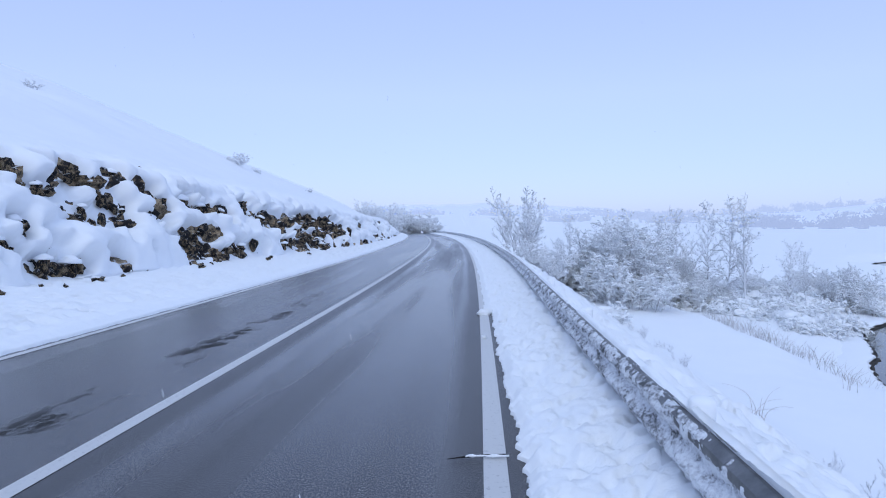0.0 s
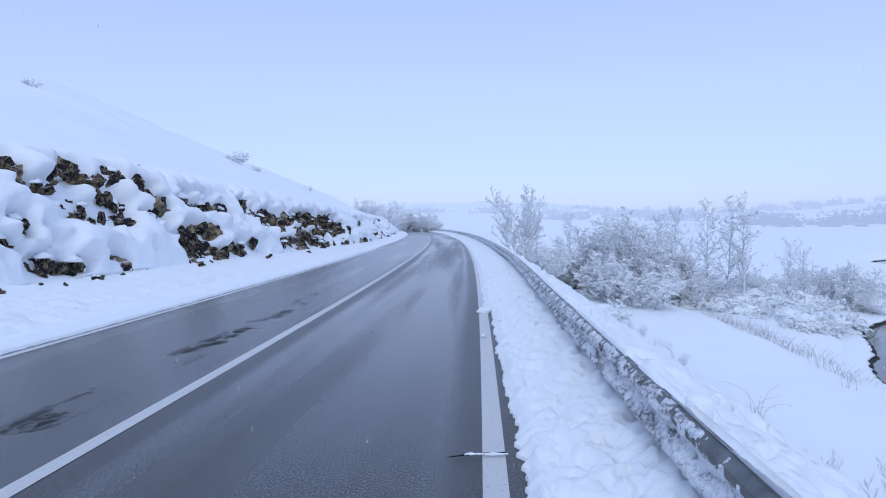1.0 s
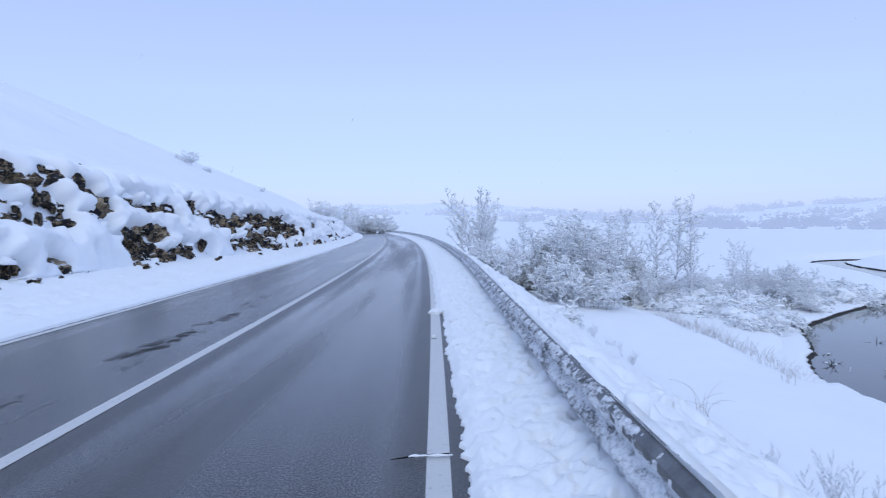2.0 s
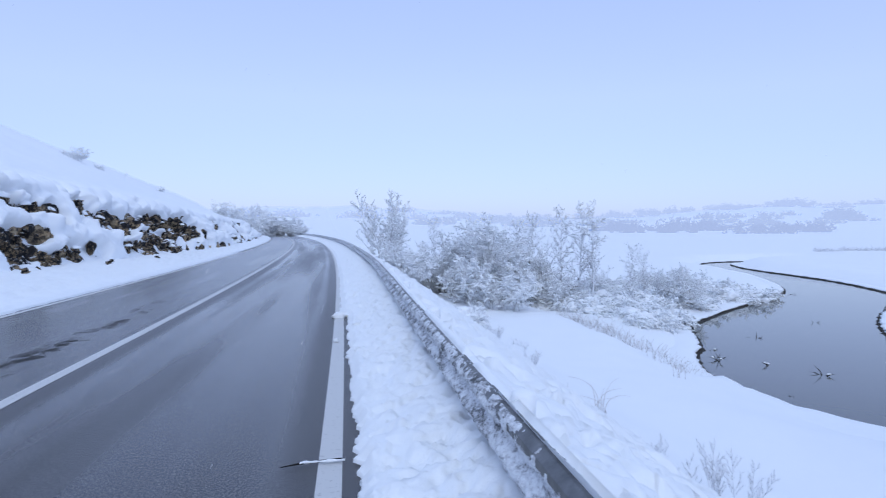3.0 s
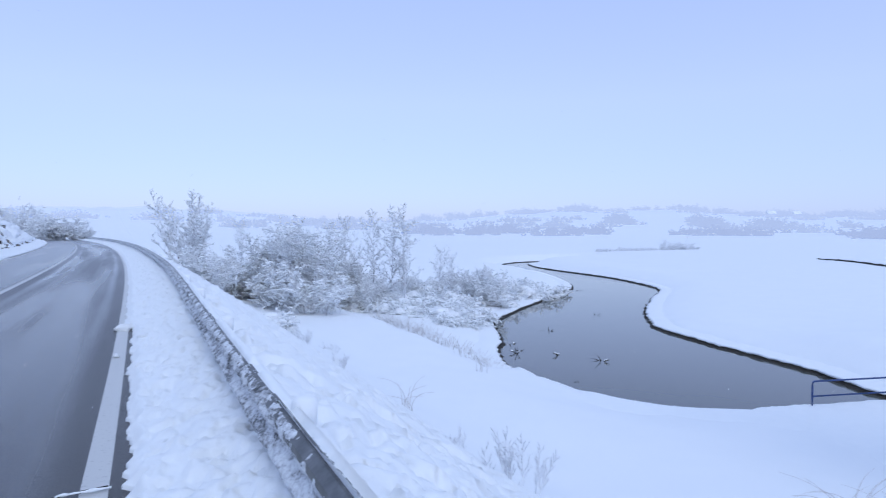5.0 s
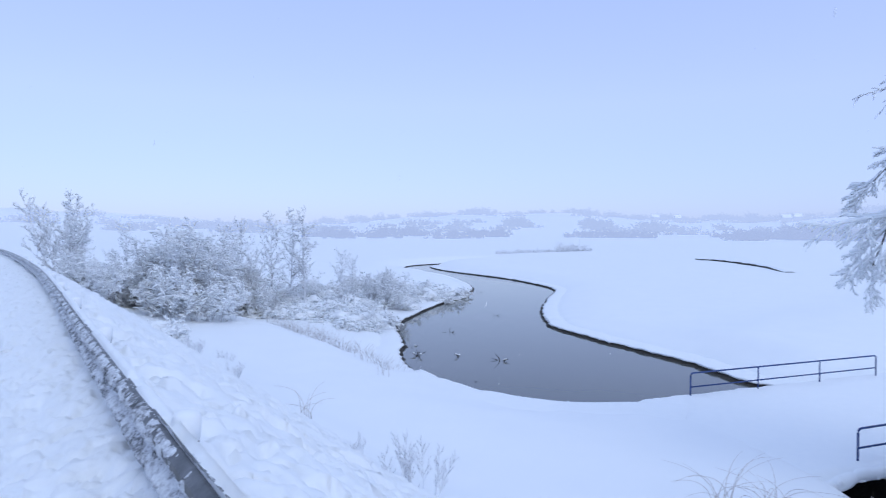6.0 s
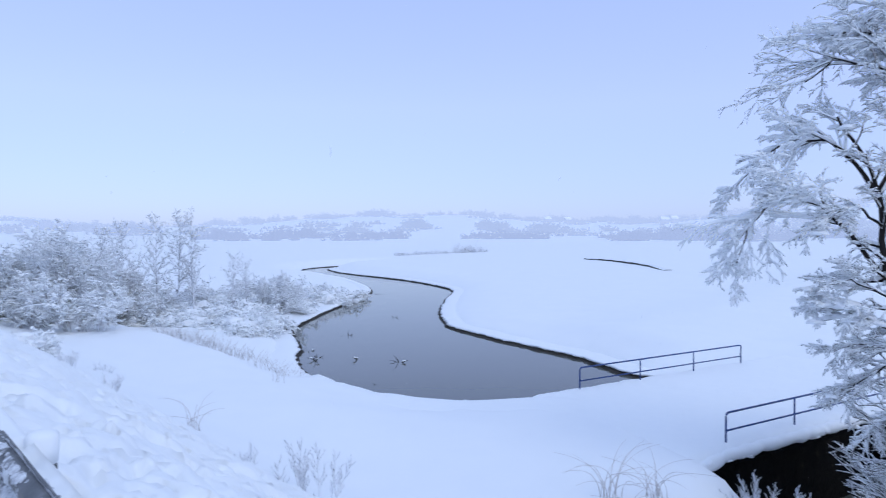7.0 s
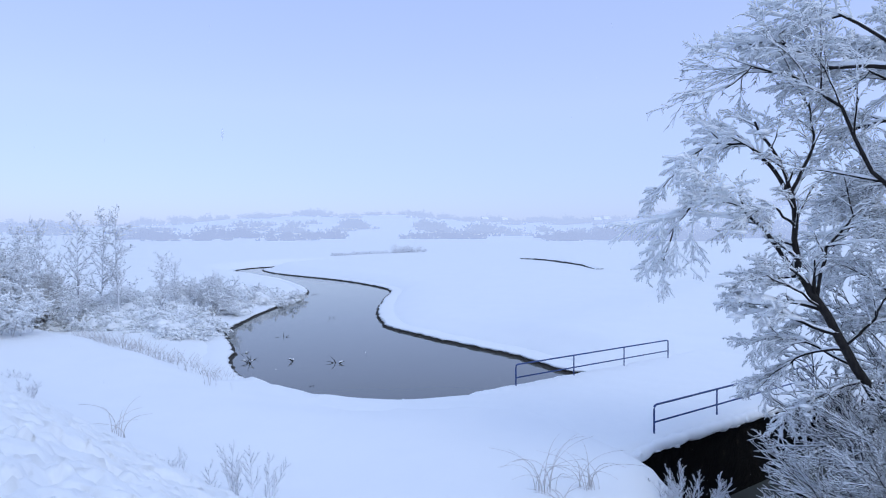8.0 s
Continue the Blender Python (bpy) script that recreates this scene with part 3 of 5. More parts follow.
    for i, y in enumerate(ys2):
        for j in range(n):
            v = -0.25 + 2.25 * j / (n - 1)
            s = v * rock_h(y)
            w = Vector((y * 0.85 + 0.25 * nz(y, s, 2, 1.2), s * 1.05 + 0.12 * y, 3))
            d1 = noise.voronoi(w * 0.95)[0][0]
            d2 = noise.voronoi(w * 2.1 + Vector((5, 5, 0)))[0][0]
            d3 = noise.voronoi(w * 4.0 + Vector((9, 2, 0)))[0][0]
            pillow = 0.24 * max(0.0, 1 - 1.5 * d1 * d1) + 0.25 * max(0.0, 1 - 1.8 * d2 * d2) + 0.10 * max(0.0, 1 - 1.8 * d3 * d3)
            keep = ease(1.45, 1.0, v)
            snow = 0.02 + pillow * (0.25 + 0.75 * keep) * ease(-0.02, 0.28, v) + 0.12 * nz(y, s, 11, 0.6, 2) * ease(-0.2, 0.1, v)
            # a smooth drift leans against the foot near the outcrop's start
            snow += 0.12 * ease(0.55, 0.30, v) * ease(-0.1, 0.2, v) * ease(20.5, 18.5, y) * ease(14.5, 16.5, y)
            outs[i, j] = snow - (0.50 + 0.5 * pillow) * bareness(y, v)
    for _ in range(1):
        outs[1:-1] = 0.25 * outs[:-2] + 0.5 * outs[1:-1] + 0.25 * outs[2:]
        outs[:, 1:-1] = 0.25 * outs[:, :-2] + 0.5 * outs[:, 1:-1] + 0.25 * outs[:, 2:]
    vs = []
    for i, y in enumerate(ys2):
        for j in range(n):
            v, out = -0.25 + 2.25 * j / (n - 1), float(outs[i, j])
            if v < 0:
                p = Vector((rock_x(y) - 0.1 - 4.0 * v * 1.5, y, 0.30 + 0.9 * v))
                p.z += max(out, -0.05) * ease(-0.25, 0.0, v)
            else:
                p = cut_point(y, v, out)
                if v > 1.6:
                    p.z -= 0.7 * ease(1.6, 2.0, v)
            vs.append(p)
    me = mesh_of("snow_blanket", vs, grid_faces(len(ys2), n), SNOW_SOFT)
    if sum(p.normal.z for p in me.polygons) < 0:
        me.flip_normals()
    part("snow_blanket", me, outcrop, "thick rounded pillows of snow on the ledges")


build_cutting()


# ---- guard rail ----
RAIL_Z = 0.68
PROFILE = [(0.0, 0.0), (0.03, -0.005), (0.075, -0.04), (0.075, -0.085), (0.02, -0.125), (0.0, -0.155), (0.02, -0.185), (0.075, -0.225), (0.075, -0.27), (0.03, -0.305), (0.0, -0.31)]


DEPTHS, BULGES = [-dz for dx, dz in PROFILE], [dx for dx, dz in PROFILE]


def build_rail():
    rail = tagged(new("guard_rail"), "weathered steel guard rail plastered with wet snow", "guard rail")
    rng = random.Random(3)
    y = -6.0
    while y < 260:
        y2 = y + (4.0 if y < 90 else 12.0)
        n = 9 if y < 90 else 5
        vs = []
        for i in range(n):
            yy = y + (y2 - y + 0.08) * i / (n - 1)
            for dx, dz in PROFILE:
                vs.append((rail_x(yy) - dx, yy, RAIL_Z + dz))
            for dx, dz in reversed(PROFILE):
                vs.append((rail_x(yy) - dx + 0.006, yy, RAIL_Z + dz - 0.002))
        k = 2 * len(PROFILE)
        fs = [(i * k + j, (i + 1) * k + j, (i + 1) * k + (j + 1) % k, i * k + (j + 1) % k) for i in range(n - 1) for j in range(k)]
        part("beam", mesh_of("beam", vs, fs, STEEL, False), rail)
        if y < 90:
            t = Tubes(4)
            yy = y + 1.6
            x = rail_x(yy) + 0.13
            t.add([Vector((x, yy, -0.5)), Vector((x, yy, RAIL_Z + 0.01))], [0.07, 0.07])
            post = part("post", t.mesh("post", STEEL, False), rail)
            cap = Tubes(8)
            cap.add([Vector((x, yy, RAIL_Z + dz)) for dz in (-0.14, -0.06, 0.0, 0.018, 0.03, 0.034)], [0.076, 0.082, 0.082, 0.07, 0.04, 0.01])
            part("post_cap", cap.mesh("post_cap", SNOW_SOFT), post, "cap of snow on the post")
        y = y2
    # snow stuck to the face, and a cap along the top
    ys, y = [], 0.6
    while y < 200:
        ys.append(y)
        y += max(0.016, abs(y) * 0.006)
    m = 36
    vs = []
    for y in ys:
        for j in range(m):
            t = j / (m - 1)
            h = 0.36 * t
            body = 0.008 + float(np.interp(h, DEPTHS, BULGES))
            stuck = 0.55 * nz(y, h, 1, 2.2) + 0.6 * nz(y, h * 1.5, 2, 6) + 0.8 * nz(y, h, 3, 17, 3) + 0.42 - 0.34 * ease(0.30, 0.16, t) - 0.35 * ease(0.90, 0.98, t)
            stuck -= 1.3 * ease(3.2, 2.3, y) * ease(0.40, 0.26, t)
            body += 0.028 * ease(0.25, 0.45, t) * ease(0.75, 0.5, t)
            vs.append((rail_x(y) - body - 0.026 * max(-1.0, min(0.9, stuck)), y, RAIL_Z - 0.002 - h))
    part("snow_crust", mesh_of("snow_crust", vs, [f[::-1] for f in grid_faces(len(ys), m)], SLUSH), rail, "patchy wet snow stuck to the steel")
    vs = []
    for y in ys:
        h = 0.045 * ease(-0.35, 0.35, nz(y, 0, 4, 1.6) + 0.12) + 0.02 * nz(y, 0, 6, 8) - 0.075 * ease(4.6, 3.2, y)
        for dx, f in ((-0.02, -0.6), (-0.005, 0.6), (0.02, 1.0), (0.05, 0.9), (0.08, 0.1), (0.09, -2.5)):
            vs.append((rail_x(y) + dx, y, RAIL_Z - 0.004 + (h * f if f > -1 else -0.12)))
    me = mesh_of("snow_cap", vs, grid_faces(len(ys), 6), SNOW_SOFT)
    if sum(p.normal.z for p in me.polygons) < 0:
        me.flip_normals()
    part("snow_cap", me, rail, "thin cap of snow along the rail")


build_rail()


# ---- bridge with blue railings ----
DECK_Z = -5.0
BR_DIR, BR_N, BR_0 = BR_WAY, BR_SIDE, BR_AT + Vector((0, 0, DECK_Z))


def br(a, b, z=0.0):
    return BR_0 + BR_DIR * a + BR_N * b + Vector((0, 0, z))


def box_mesh(name, corners_low, z0, z1, mat):
    n = len(corners_low)
    vs = [Vector((c.x, c.y, z0)) for c in corners_low] + [Vector((c.x, c.y, z1)) for c in corners_low]
    fs = [tuple(reversed(range(n))), tuple(range(n, 2 * n))] + [(i, (i + 1) % n, n + (i + 1) % n, n + i) for i in range(n)]
    bm = bmesh.new()
    bv = [bm.verts.new(v) for v in vs]
    for f in fs:
        bm.faces.new([bv[i] for i in f])
    bmesh.ops.recalc_face_normals(bm, faces=bm.faces)
    bmesh.ops.bevel(bm, geom=list(bm.edges), offset=0.03, segments=1, affect="EDGES")
    me = bpy.data.meshes.new(name)
    bm.to_mesh(me)
    bm.free()
    me.materials.append(mat)
    return me


def build_bridge():
    bridge = tagged(new("bridge"), "low snow-covered track bridge, under-deck shade painted black on its stone face", "bridge")
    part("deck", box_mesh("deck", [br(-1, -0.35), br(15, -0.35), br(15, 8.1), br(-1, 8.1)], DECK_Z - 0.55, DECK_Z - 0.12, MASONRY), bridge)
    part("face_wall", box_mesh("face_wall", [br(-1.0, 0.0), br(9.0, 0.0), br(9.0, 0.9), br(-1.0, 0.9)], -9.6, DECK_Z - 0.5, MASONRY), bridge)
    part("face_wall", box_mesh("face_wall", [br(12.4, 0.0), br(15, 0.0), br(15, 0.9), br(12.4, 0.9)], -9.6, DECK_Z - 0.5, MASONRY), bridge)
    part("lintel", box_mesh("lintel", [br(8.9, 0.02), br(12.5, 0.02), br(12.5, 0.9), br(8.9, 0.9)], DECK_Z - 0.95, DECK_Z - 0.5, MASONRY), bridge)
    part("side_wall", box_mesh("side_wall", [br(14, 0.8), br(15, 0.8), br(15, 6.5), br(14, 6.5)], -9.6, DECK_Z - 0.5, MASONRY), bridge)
    # unseen wall added to keep daylight from the river side out of the hollow
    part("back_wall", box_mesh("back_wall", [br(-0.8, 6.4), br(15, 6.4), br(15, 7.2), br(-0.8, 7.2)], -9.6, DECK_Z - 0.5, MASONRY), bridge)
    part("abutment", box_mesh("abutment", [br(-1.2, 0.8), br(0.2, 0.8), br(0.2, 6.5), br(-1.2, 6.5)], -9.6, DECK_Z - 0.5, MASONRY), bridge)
    # snow on the deck, bulging over the edge
    vs, na, nb = [], 110, 40
    for i in range(na):
        for j in range(nb):
            a, b = -2.5 + 18.5 * i / (na - 1), -0.62 + 9.0 * j / (nb - 1)
            edge = min(b + 0.62, 8.38 - b)
            bulge = (0.09 * nz(a, 0, 3, 1.4) + 0.06 * nz(a, 0, 5, 4)) if edge < 0.4 else 0
            z = 0.03 * nz(a, b, 1, 0.9) + 0.05 - 0.30 * ease(0.34, 0.0, edge) - 0.2 * ease(-1.2, -2.5, a)
            vs.append(br(a, b + (bulge if b < 1 else -bulge), z))
    me = mesh_of("deck_snow", vs, grid_faces(na, nb), SNOW_SOFT)
    if sum(p.normal.z for p in me.polygons) < 0:
        me.flip_normals()
    tagged(part("deck_snow", me), "smooth deep snow on the track bridge", "snow", kind="structure")


def build_deck_roll():
    rng = random.Random(6)
    roll = Tubes(10)
    n = 150
    roll.add([br(-2.2 + 17.6 * i / (n - 1), -0.50 + 0.07 * nz(i * 0.2, 4), -0.13 - 0.22 * ease(14, 0, i) + 0.04 * nz(i * 0.3, 8)) for i in range(n)],
             [0.19 + 0.05 * nz(i * 0.2, 2) + 0.02 * nz(i * 0.8, 6) for i in range(n)])
    ob = tagged(part("snow_roll", roll.mesh("snow_roll", SNOW_SOFT)), "lumpy roll of snow overhanging the bridge edge", "snow")
    for k in range(24):
        a = rng.uniform(-1.6, 15)
        s = rng.uniform(0.07, 0.14)
        lump = part("snow_lump", lump_mesh("snow_lump", 300 + k, 0.9, SNOW_SOFT, 0.3), ob)
        lump.matrix_basis = Matrix.LocRotScale(br(a, -0.58 + rng.uniform(-0.07, 0.05), -0.17 + rng.uniform(-0.14, 0.03)), None, (s, s, s))


build_bridge()
build_deck_roll()


def build_railing(a0, b, bays, bay):
    railing = tagged(new("bridge_railing"), "blue painted tubular steel railing on a snowy bridge", "railing", "bridge railings")
    railing.matrix_basis = Matrix.Translation(br(a0, b))
    o = br(a0, b)
    ends = (0.0, bays * bay)
    top = Tubes(10)
    path = [br(a0, b, -0.5), br(a0, b, 0.88)]
    for k in range(1, 5):
        w = k / 4 * math.pi / 2
        path.append(br(a0 + 0.12 * (1 - math.cos(w)), b, 0.88 + 0.12 * math.sin(w)))
    path.append(br(a0 + 1, b, 1.0))
    path += [br(a0 + ends[1] - 1, b, 1.0)]
    for k in range(0, 5):
        w = (1 - k / 4) * math.pi / 2
        path.append(br(a0 + ends[1] - 0.12 * (1 - math.cos(w)), b, 0.88 + 0.12 * math.sin(w)))
    path.append(br(a0 + ends[1], b, -0.5))
    top.add([p - o for p in path], [0.034] * len(path))
    part("handrail", top.mesh("handrail", BLUE), railing)
    mid = Tubes(10)
    mid.add([br(a0, b, 0.42) - o, br(a0 + ends[1], b, 0.42) - o], [0.03, 0.03])
    part("mid_rail", mid.mesh("mid_rail", BLUE), railing)
    for k in range(1, bays):
        post = Tubes(10)
        post.add([br(a0 + k * bay, b, -0.5) - o, br(a0 + k * bay, b, 1.0) - o], [0.03, 0.03])
        part("post", post.mesh("post", BLUE), railing)
    return railing


build_railing(0.0, 0.0, 3, 3.75)
build_railing(0.75, 7.72, 3, 3.7)


# ---- trees and shrubs ----
def bough(rng, p, d, length, r, droop, wobble, n=6):
    pts, q = [p.copy()], p.copy()
    d = d.normalized()
    for _ in range(n):
        d = (d + Vector((rng.uniform(-wobble, wobble), rng.uniform(-wobble, wobble), rng.uniform(-wobble, wobble) * 0.7 - droop))).normalized()
        q = q + d * (length / n)
        pts.append(q.copy())
    return pts, [r * (1 - 0.85 * i / n) for i in range(n + 1)]


def side_way(rng, d, spread_):
    v = Vector((rng.uniform(-1, 1), rng.uniform(-1, 1), rng.uniform(-0.5, 0.8)))
    return (d.normalized() * (1 - spread_) + v.normalized() * spread_).normalized()


def branch_out(rng, pts, radii, level, spec, out):
    """Side branches from a bough, down to the twigs."""
    out.append((pts, radii, level))
    if level >= spec["levels"]:
        return
    n = spec["count"][level]
    total = sum((pts[i + 1] - pts[i]).length for i in range(len(pts) - 1))
    for k in range(n):
        f = spec["from"] + (1 - spec["from"]) * (k + rng.random()) / n
        i = min(len(pts) - 2, int(f * (len(pts) - 1)))
        u = f * (len(pts) - 1) - i
        p = pts[i].lerp(pts[i + 1], u)
        d = side_way(rng, pts[i + 1] - pts[i], spec["spread"])
        ln = total * spec["ratio"][level] * rng.uniform(0.6, 1.15) * (1.1 - 0.5 * f)
        r = max(spec["thin"], (radii[i] * (1 - u) + radii[i + 1] * u) * 0.6)
        q, rr = bough(rng, p, d, ln, r, spec["droop"][level], spec["wobble"], spec["seg"][level])
        branch_out(rng, q, [max(spec["thin"] * 0.6, v) for v in rr], level + 1, spec, out)


def frosted_tree(name, seed, height, stems, lean, spec, mat, label, category, group, fat=1.0, joined=False, load=1.0):
    """A small tree or shrub: stems, a crown of twigs, and the fresh snow that lies along them."""
    rng = random.Random(seed)
    ob = tagged(new(name), label, category, group)
    crown, snow = Tubes(3), Tubes(4)
    for s in range(stems):
        a = rng.uniform(0, 6.28)
        tilt = lean * rng.uniform(0.3, 1.0)
        d = Vector((math.cos(a) * tilt, math.sin(a) * tilt, 1))
        pts, radii = bough(rng, Vector((math.cos(a) * 0.15 * stems ** 0.5, math.sin(a) * 0.15 * stems ** 0.5, -0.25)), d,
                           height * rng.uniform(0.7, 1.05), spec["r"], spec["stem_droop"], spec["wobble"] * 0.6, 8)
        got = []
        branch_out(rng, pts, radii, 0, spec, got)
        for q, rr, level in got:
            if level or joined:
                crown.add(q, [v * fat for v in rr])
            else:
                stem = Tubes(5)
                stem.add(q, [v * fat for v in rr])
                part("stem", stem.mesh("stem", mat), ob)
            if load <= 0 or (level == 0 and not joined):
                continue
            heavy = load * spec["snow"] * (rng.uniform(1.2, 2.2) if rng.random() < 0.3 else rng.uniform(0.5, 1.0))
            top, tr = [], []
            for i, v in enumerate(q):
                g = (q[min(i + 1, len(q) - 1)] - q[max(i - 1, 0)]).normalized()
                lie = 0.35 + 0.65 * max(0.0, 1 - abs(g.z))
                w = heavy * lie * rng.uniform(0.7, 1.3) * (0.75 if i == 0 else 1.0)
                top.append(v + Vector((0, 0, 0.6 * w)))
                tr.append(w)
            tr[-1] *= 0.55
            snow.add(top, tr, 0.85)
    part("crown", crown.mesh("crown", mat), ob)
    if snow.v:
        part("snow_load", snow.mesh("snow_load", SNOW_TWIG), ob, "fresh snow lying along the twigs")
    return ob


POLE = dict(levels=3, count=(36, 7, 3), ratio=(0.30, 0.42, 0.5), droop=(-0.08, -0.03, 0.0), seg=(5, 4, 2), wobble=0.08, spread=0.58, thin=0.010, r=0.07, stem_droop=-0.05, snow=0.02, **{"from": 0.2})
VASE = dict(levels=3, count=(18, 7, 3), ratio=(0.34, 0.42, 0.5), droop=(-0.05, 0.0, 0.03), seg=(5, 4, 2), wobble=0.14, spread=0.46, thin=0.012, r=0.06, stem_droop=-0.01, snow=0.034, **{"from": 0.22})
TALL = dict(levels=3, count=(20, 7, 3), ratio=(0.28, 0.45, 0.55), droop=(0.05, 0.14, 0.2), seg=(5, 4, 3), wobble=0.18, spread=0.58, thin=0.014, r=0.06, stem_droop=-0.01, snow=0.038, **{"from": 0.12})
SHRUB = dict(levels=3, count=(11, 6, 3), ratio=(0.42, 0.45, 0.55), droop=(0.04, 0.12, 0.16), seg=(5, 4, 3), wobble=0.2, spread=0.6, thin=0.013, r=0.035, stem_droop=0.05, snow=0.042, **{"from": 0.15})
MOUND = dict(levels=2, count=(9, 5), ratio=(0.5, 0.5), droop=(0.16, 0.2), seg=(5, 3), wobble=0.22, spread=0.62, thin=0.014, r=0.025, stem_droop=0.16, snow=0.052, **{"from": 0.1})
HERB = dict(levels=2, count=(12, 9), ratio=(0.42, 0.35), droop=(-0.05, 0.0), seg=(4, 3), wobble=0.14, spread=0.40, thin=0.0035, r=0.009, stem_droop=0.0, snow=0.007, **{"from": 0.15})


def place(ob, x, y, turn=0.0, size=1.0, sink=0.0):
    ob.matrix_basis = Matrix.LocRotScale((x, y, ground_z(x, y) - sink), Euler((0, 0, turn)), (size, size, size))


def polar(az, dist):
    return math.sin(radians(az)) * dist, math.cos(radians(az)) * dist


def build_bank_growth():
    rng = random.Random(21)
    poles = [frosted_tree("young_tree", 30 + k, 1.0 * h, 1, 0.1, POLE, FROST, "slender young tree with snow on every twig by the river", "tree", "trees by the river") for k, h in enumerate((8.2, 7.6, 7.2))]
    vases = [frosted_tree("young_tree", 35 + k, 5.4, 9, 0.33, VASE, FROST, "small many-stemmed tree with upswept snowy twigs", "tree", "trees by the river") for k in range(2)]
    talls = [frosted_tree("willow_shrub", 40 + k, 6.6, 7, 0.45, TALL, FROST, "tall many-stemmed willow shrub white with snow", "shrub", "willows by the river") for k in range(3)]
    shrubs = [frosted_tree("shrub", 50 + k, 3.6, 9, 0.6, SHRUB, FROST, "tall bushy shrub white with snow by the river", "shrub", "shrubs by the river") for k in range(4)]
    mounds = [frosted_tree("low_bush", 70 + k, 1.7, 20, 1.2, MOUND, FROST, "low bush bowed under heavy snow", "shrub", "low bushes by the river", 1.0, True) for k in range(4)]
    for k, ob in enumerate(mounds):
        for j in range(7):
            a, r = rng.uniform(0, 6.28), rng.uniform(0.1, 1.1)
            cap = part("snow_cushion", lump_mesh("snow_cushion", k * 5 + j, 0.75, SNOW_SOFT, 0.6), ob)
            sz = rng.uniform(0.25, 0.6)
            cap.matrix_basis = Matrix.LocRotScale((math.cos(a) * r, math.sin(a) * r, rng.uniform(0.12, 0.55) - 0.25 * r), Euler((0, 0, a * 3)), (sz * 1.2, sz, sz))
    used = set()

    def put(kinds, az, dist, size, sink=0.0):
        x, y = polar(az, dist)
        src = kinds[rng.randrange(len(kinds))]
        turn, size = rng.uniform(0, 6.28), size * rng.uniform(0.92, 1.08)
        if river_gap(x, y) < 1.0:
            return
        if src.name in used:
            src = copy_thing(src, Matrix.Identity(4))
        used.add(src.name)
        place(src, x, y, turn, size, sink)

    for az, d, s in ((20.2, 60, 1.55), (26.0, 63, 1.52), (23.2, 64, 1.45), (24.4, 66, 1.4), (18.8, 58, 1.25), (11.6, 62, 1.05), (28.9, 60, 0.85), (30.0, 64, 0.7), (19.4, 62, 1.1)):
        put(poles, az, d, s)
    for az, d, s in ((14.8, 57, 1.12), (15.6, 55, 1.1), (14.0, 58, 1.0), (13.0, 57, 0.85), (12.2, 60, 0.8), (16.6, 57, 0.95), (17.6, 55, 0.85), (18.4, 57, 0.8), (19.6, 56, 0.7), (21, 60, 0.75),
                     (10.6, 57, 0.6), (9.9, 58, 0.5), (22.2, 60, 0.6), (15.2, 53, 0.9), (17.2, 53, 0.75)):
        put(talls, az, d, s)
    for az, d, s in ((7.1, 50, 1.0), (16.3, 58, 1.05), (14.4, 59, 1.1), (20.6, 61, 1.0), (31.6, 66, 0.55), (33.0, 70, 0.6)):
        put(vases, az, d, s)
    for az, d, s in ((8.1, 47, 0.75), (8.8, 46, 0.6), (7.5, 49, 0.7), (9.6, 47, 0.7)):
        put(shrubs, az, d, s)
    for k in range(26):
        put(shrubs, rng.uniform(10.8, 22), rng.uniform(48, 62), rng.uniform(0.75, 1.2))
    for k in range(22):
        put(shrubs, rng.uniform(21, 35), rng.uniform(62, 76), rng.uniform(0.5, 0.9))
    for k in range(130):
        az = rng.uniform(18, 41)
        put(mounds, az, rng.uniform(57, 84), rng.uniform(0.8, 1.5), 0.15)
    for az, d, s in ((14.0, 25.5, 0.5), (14.7, 25, 0.42), (14.3, 26.5, 0.55), (29.4, 52, 1.2), (30.4, 51, 1.3), (28.6, 54, 1.1), (31.2, 53, 1.2), (31.8, 55, 1.1), (26.0, 55, 0.9), (24.0, 56, 1.0)):
        put(mounds, az, d, s, 0.1)
    # shrubs where the road goes out of sight, and on the hill
    for az, d, s in ((-3.6, 150, 1.6), (-2.8, 152, 1.8), (-2.0, 150, 1.7), (-1.2, 148, 1.5), (-0.6, 146, 0.9), (0.4, 145, 0.6), (1.2, 140, 0.5), (-4.6, 170, 2.0), (-5.4, 175, 2.0)):
        put(shrubs, az, d, s, 0.3)
    for az, d, s in ((-7.3, 78, 0.6), (-6.7, 82, 0.7), (-6.1, 88, 0.6), (-12.0, 80, 0.22), (-18.6, 70, 0.25), (-16.6, 72, 0.22), (-16.2, 73, 0.2), (-33, 60, 0.3)):
        put(shrubs, az, d, s, 0.15)
    put(shrubs, -17.9, 68, 0.42, 0.1)


build_bank_growth()


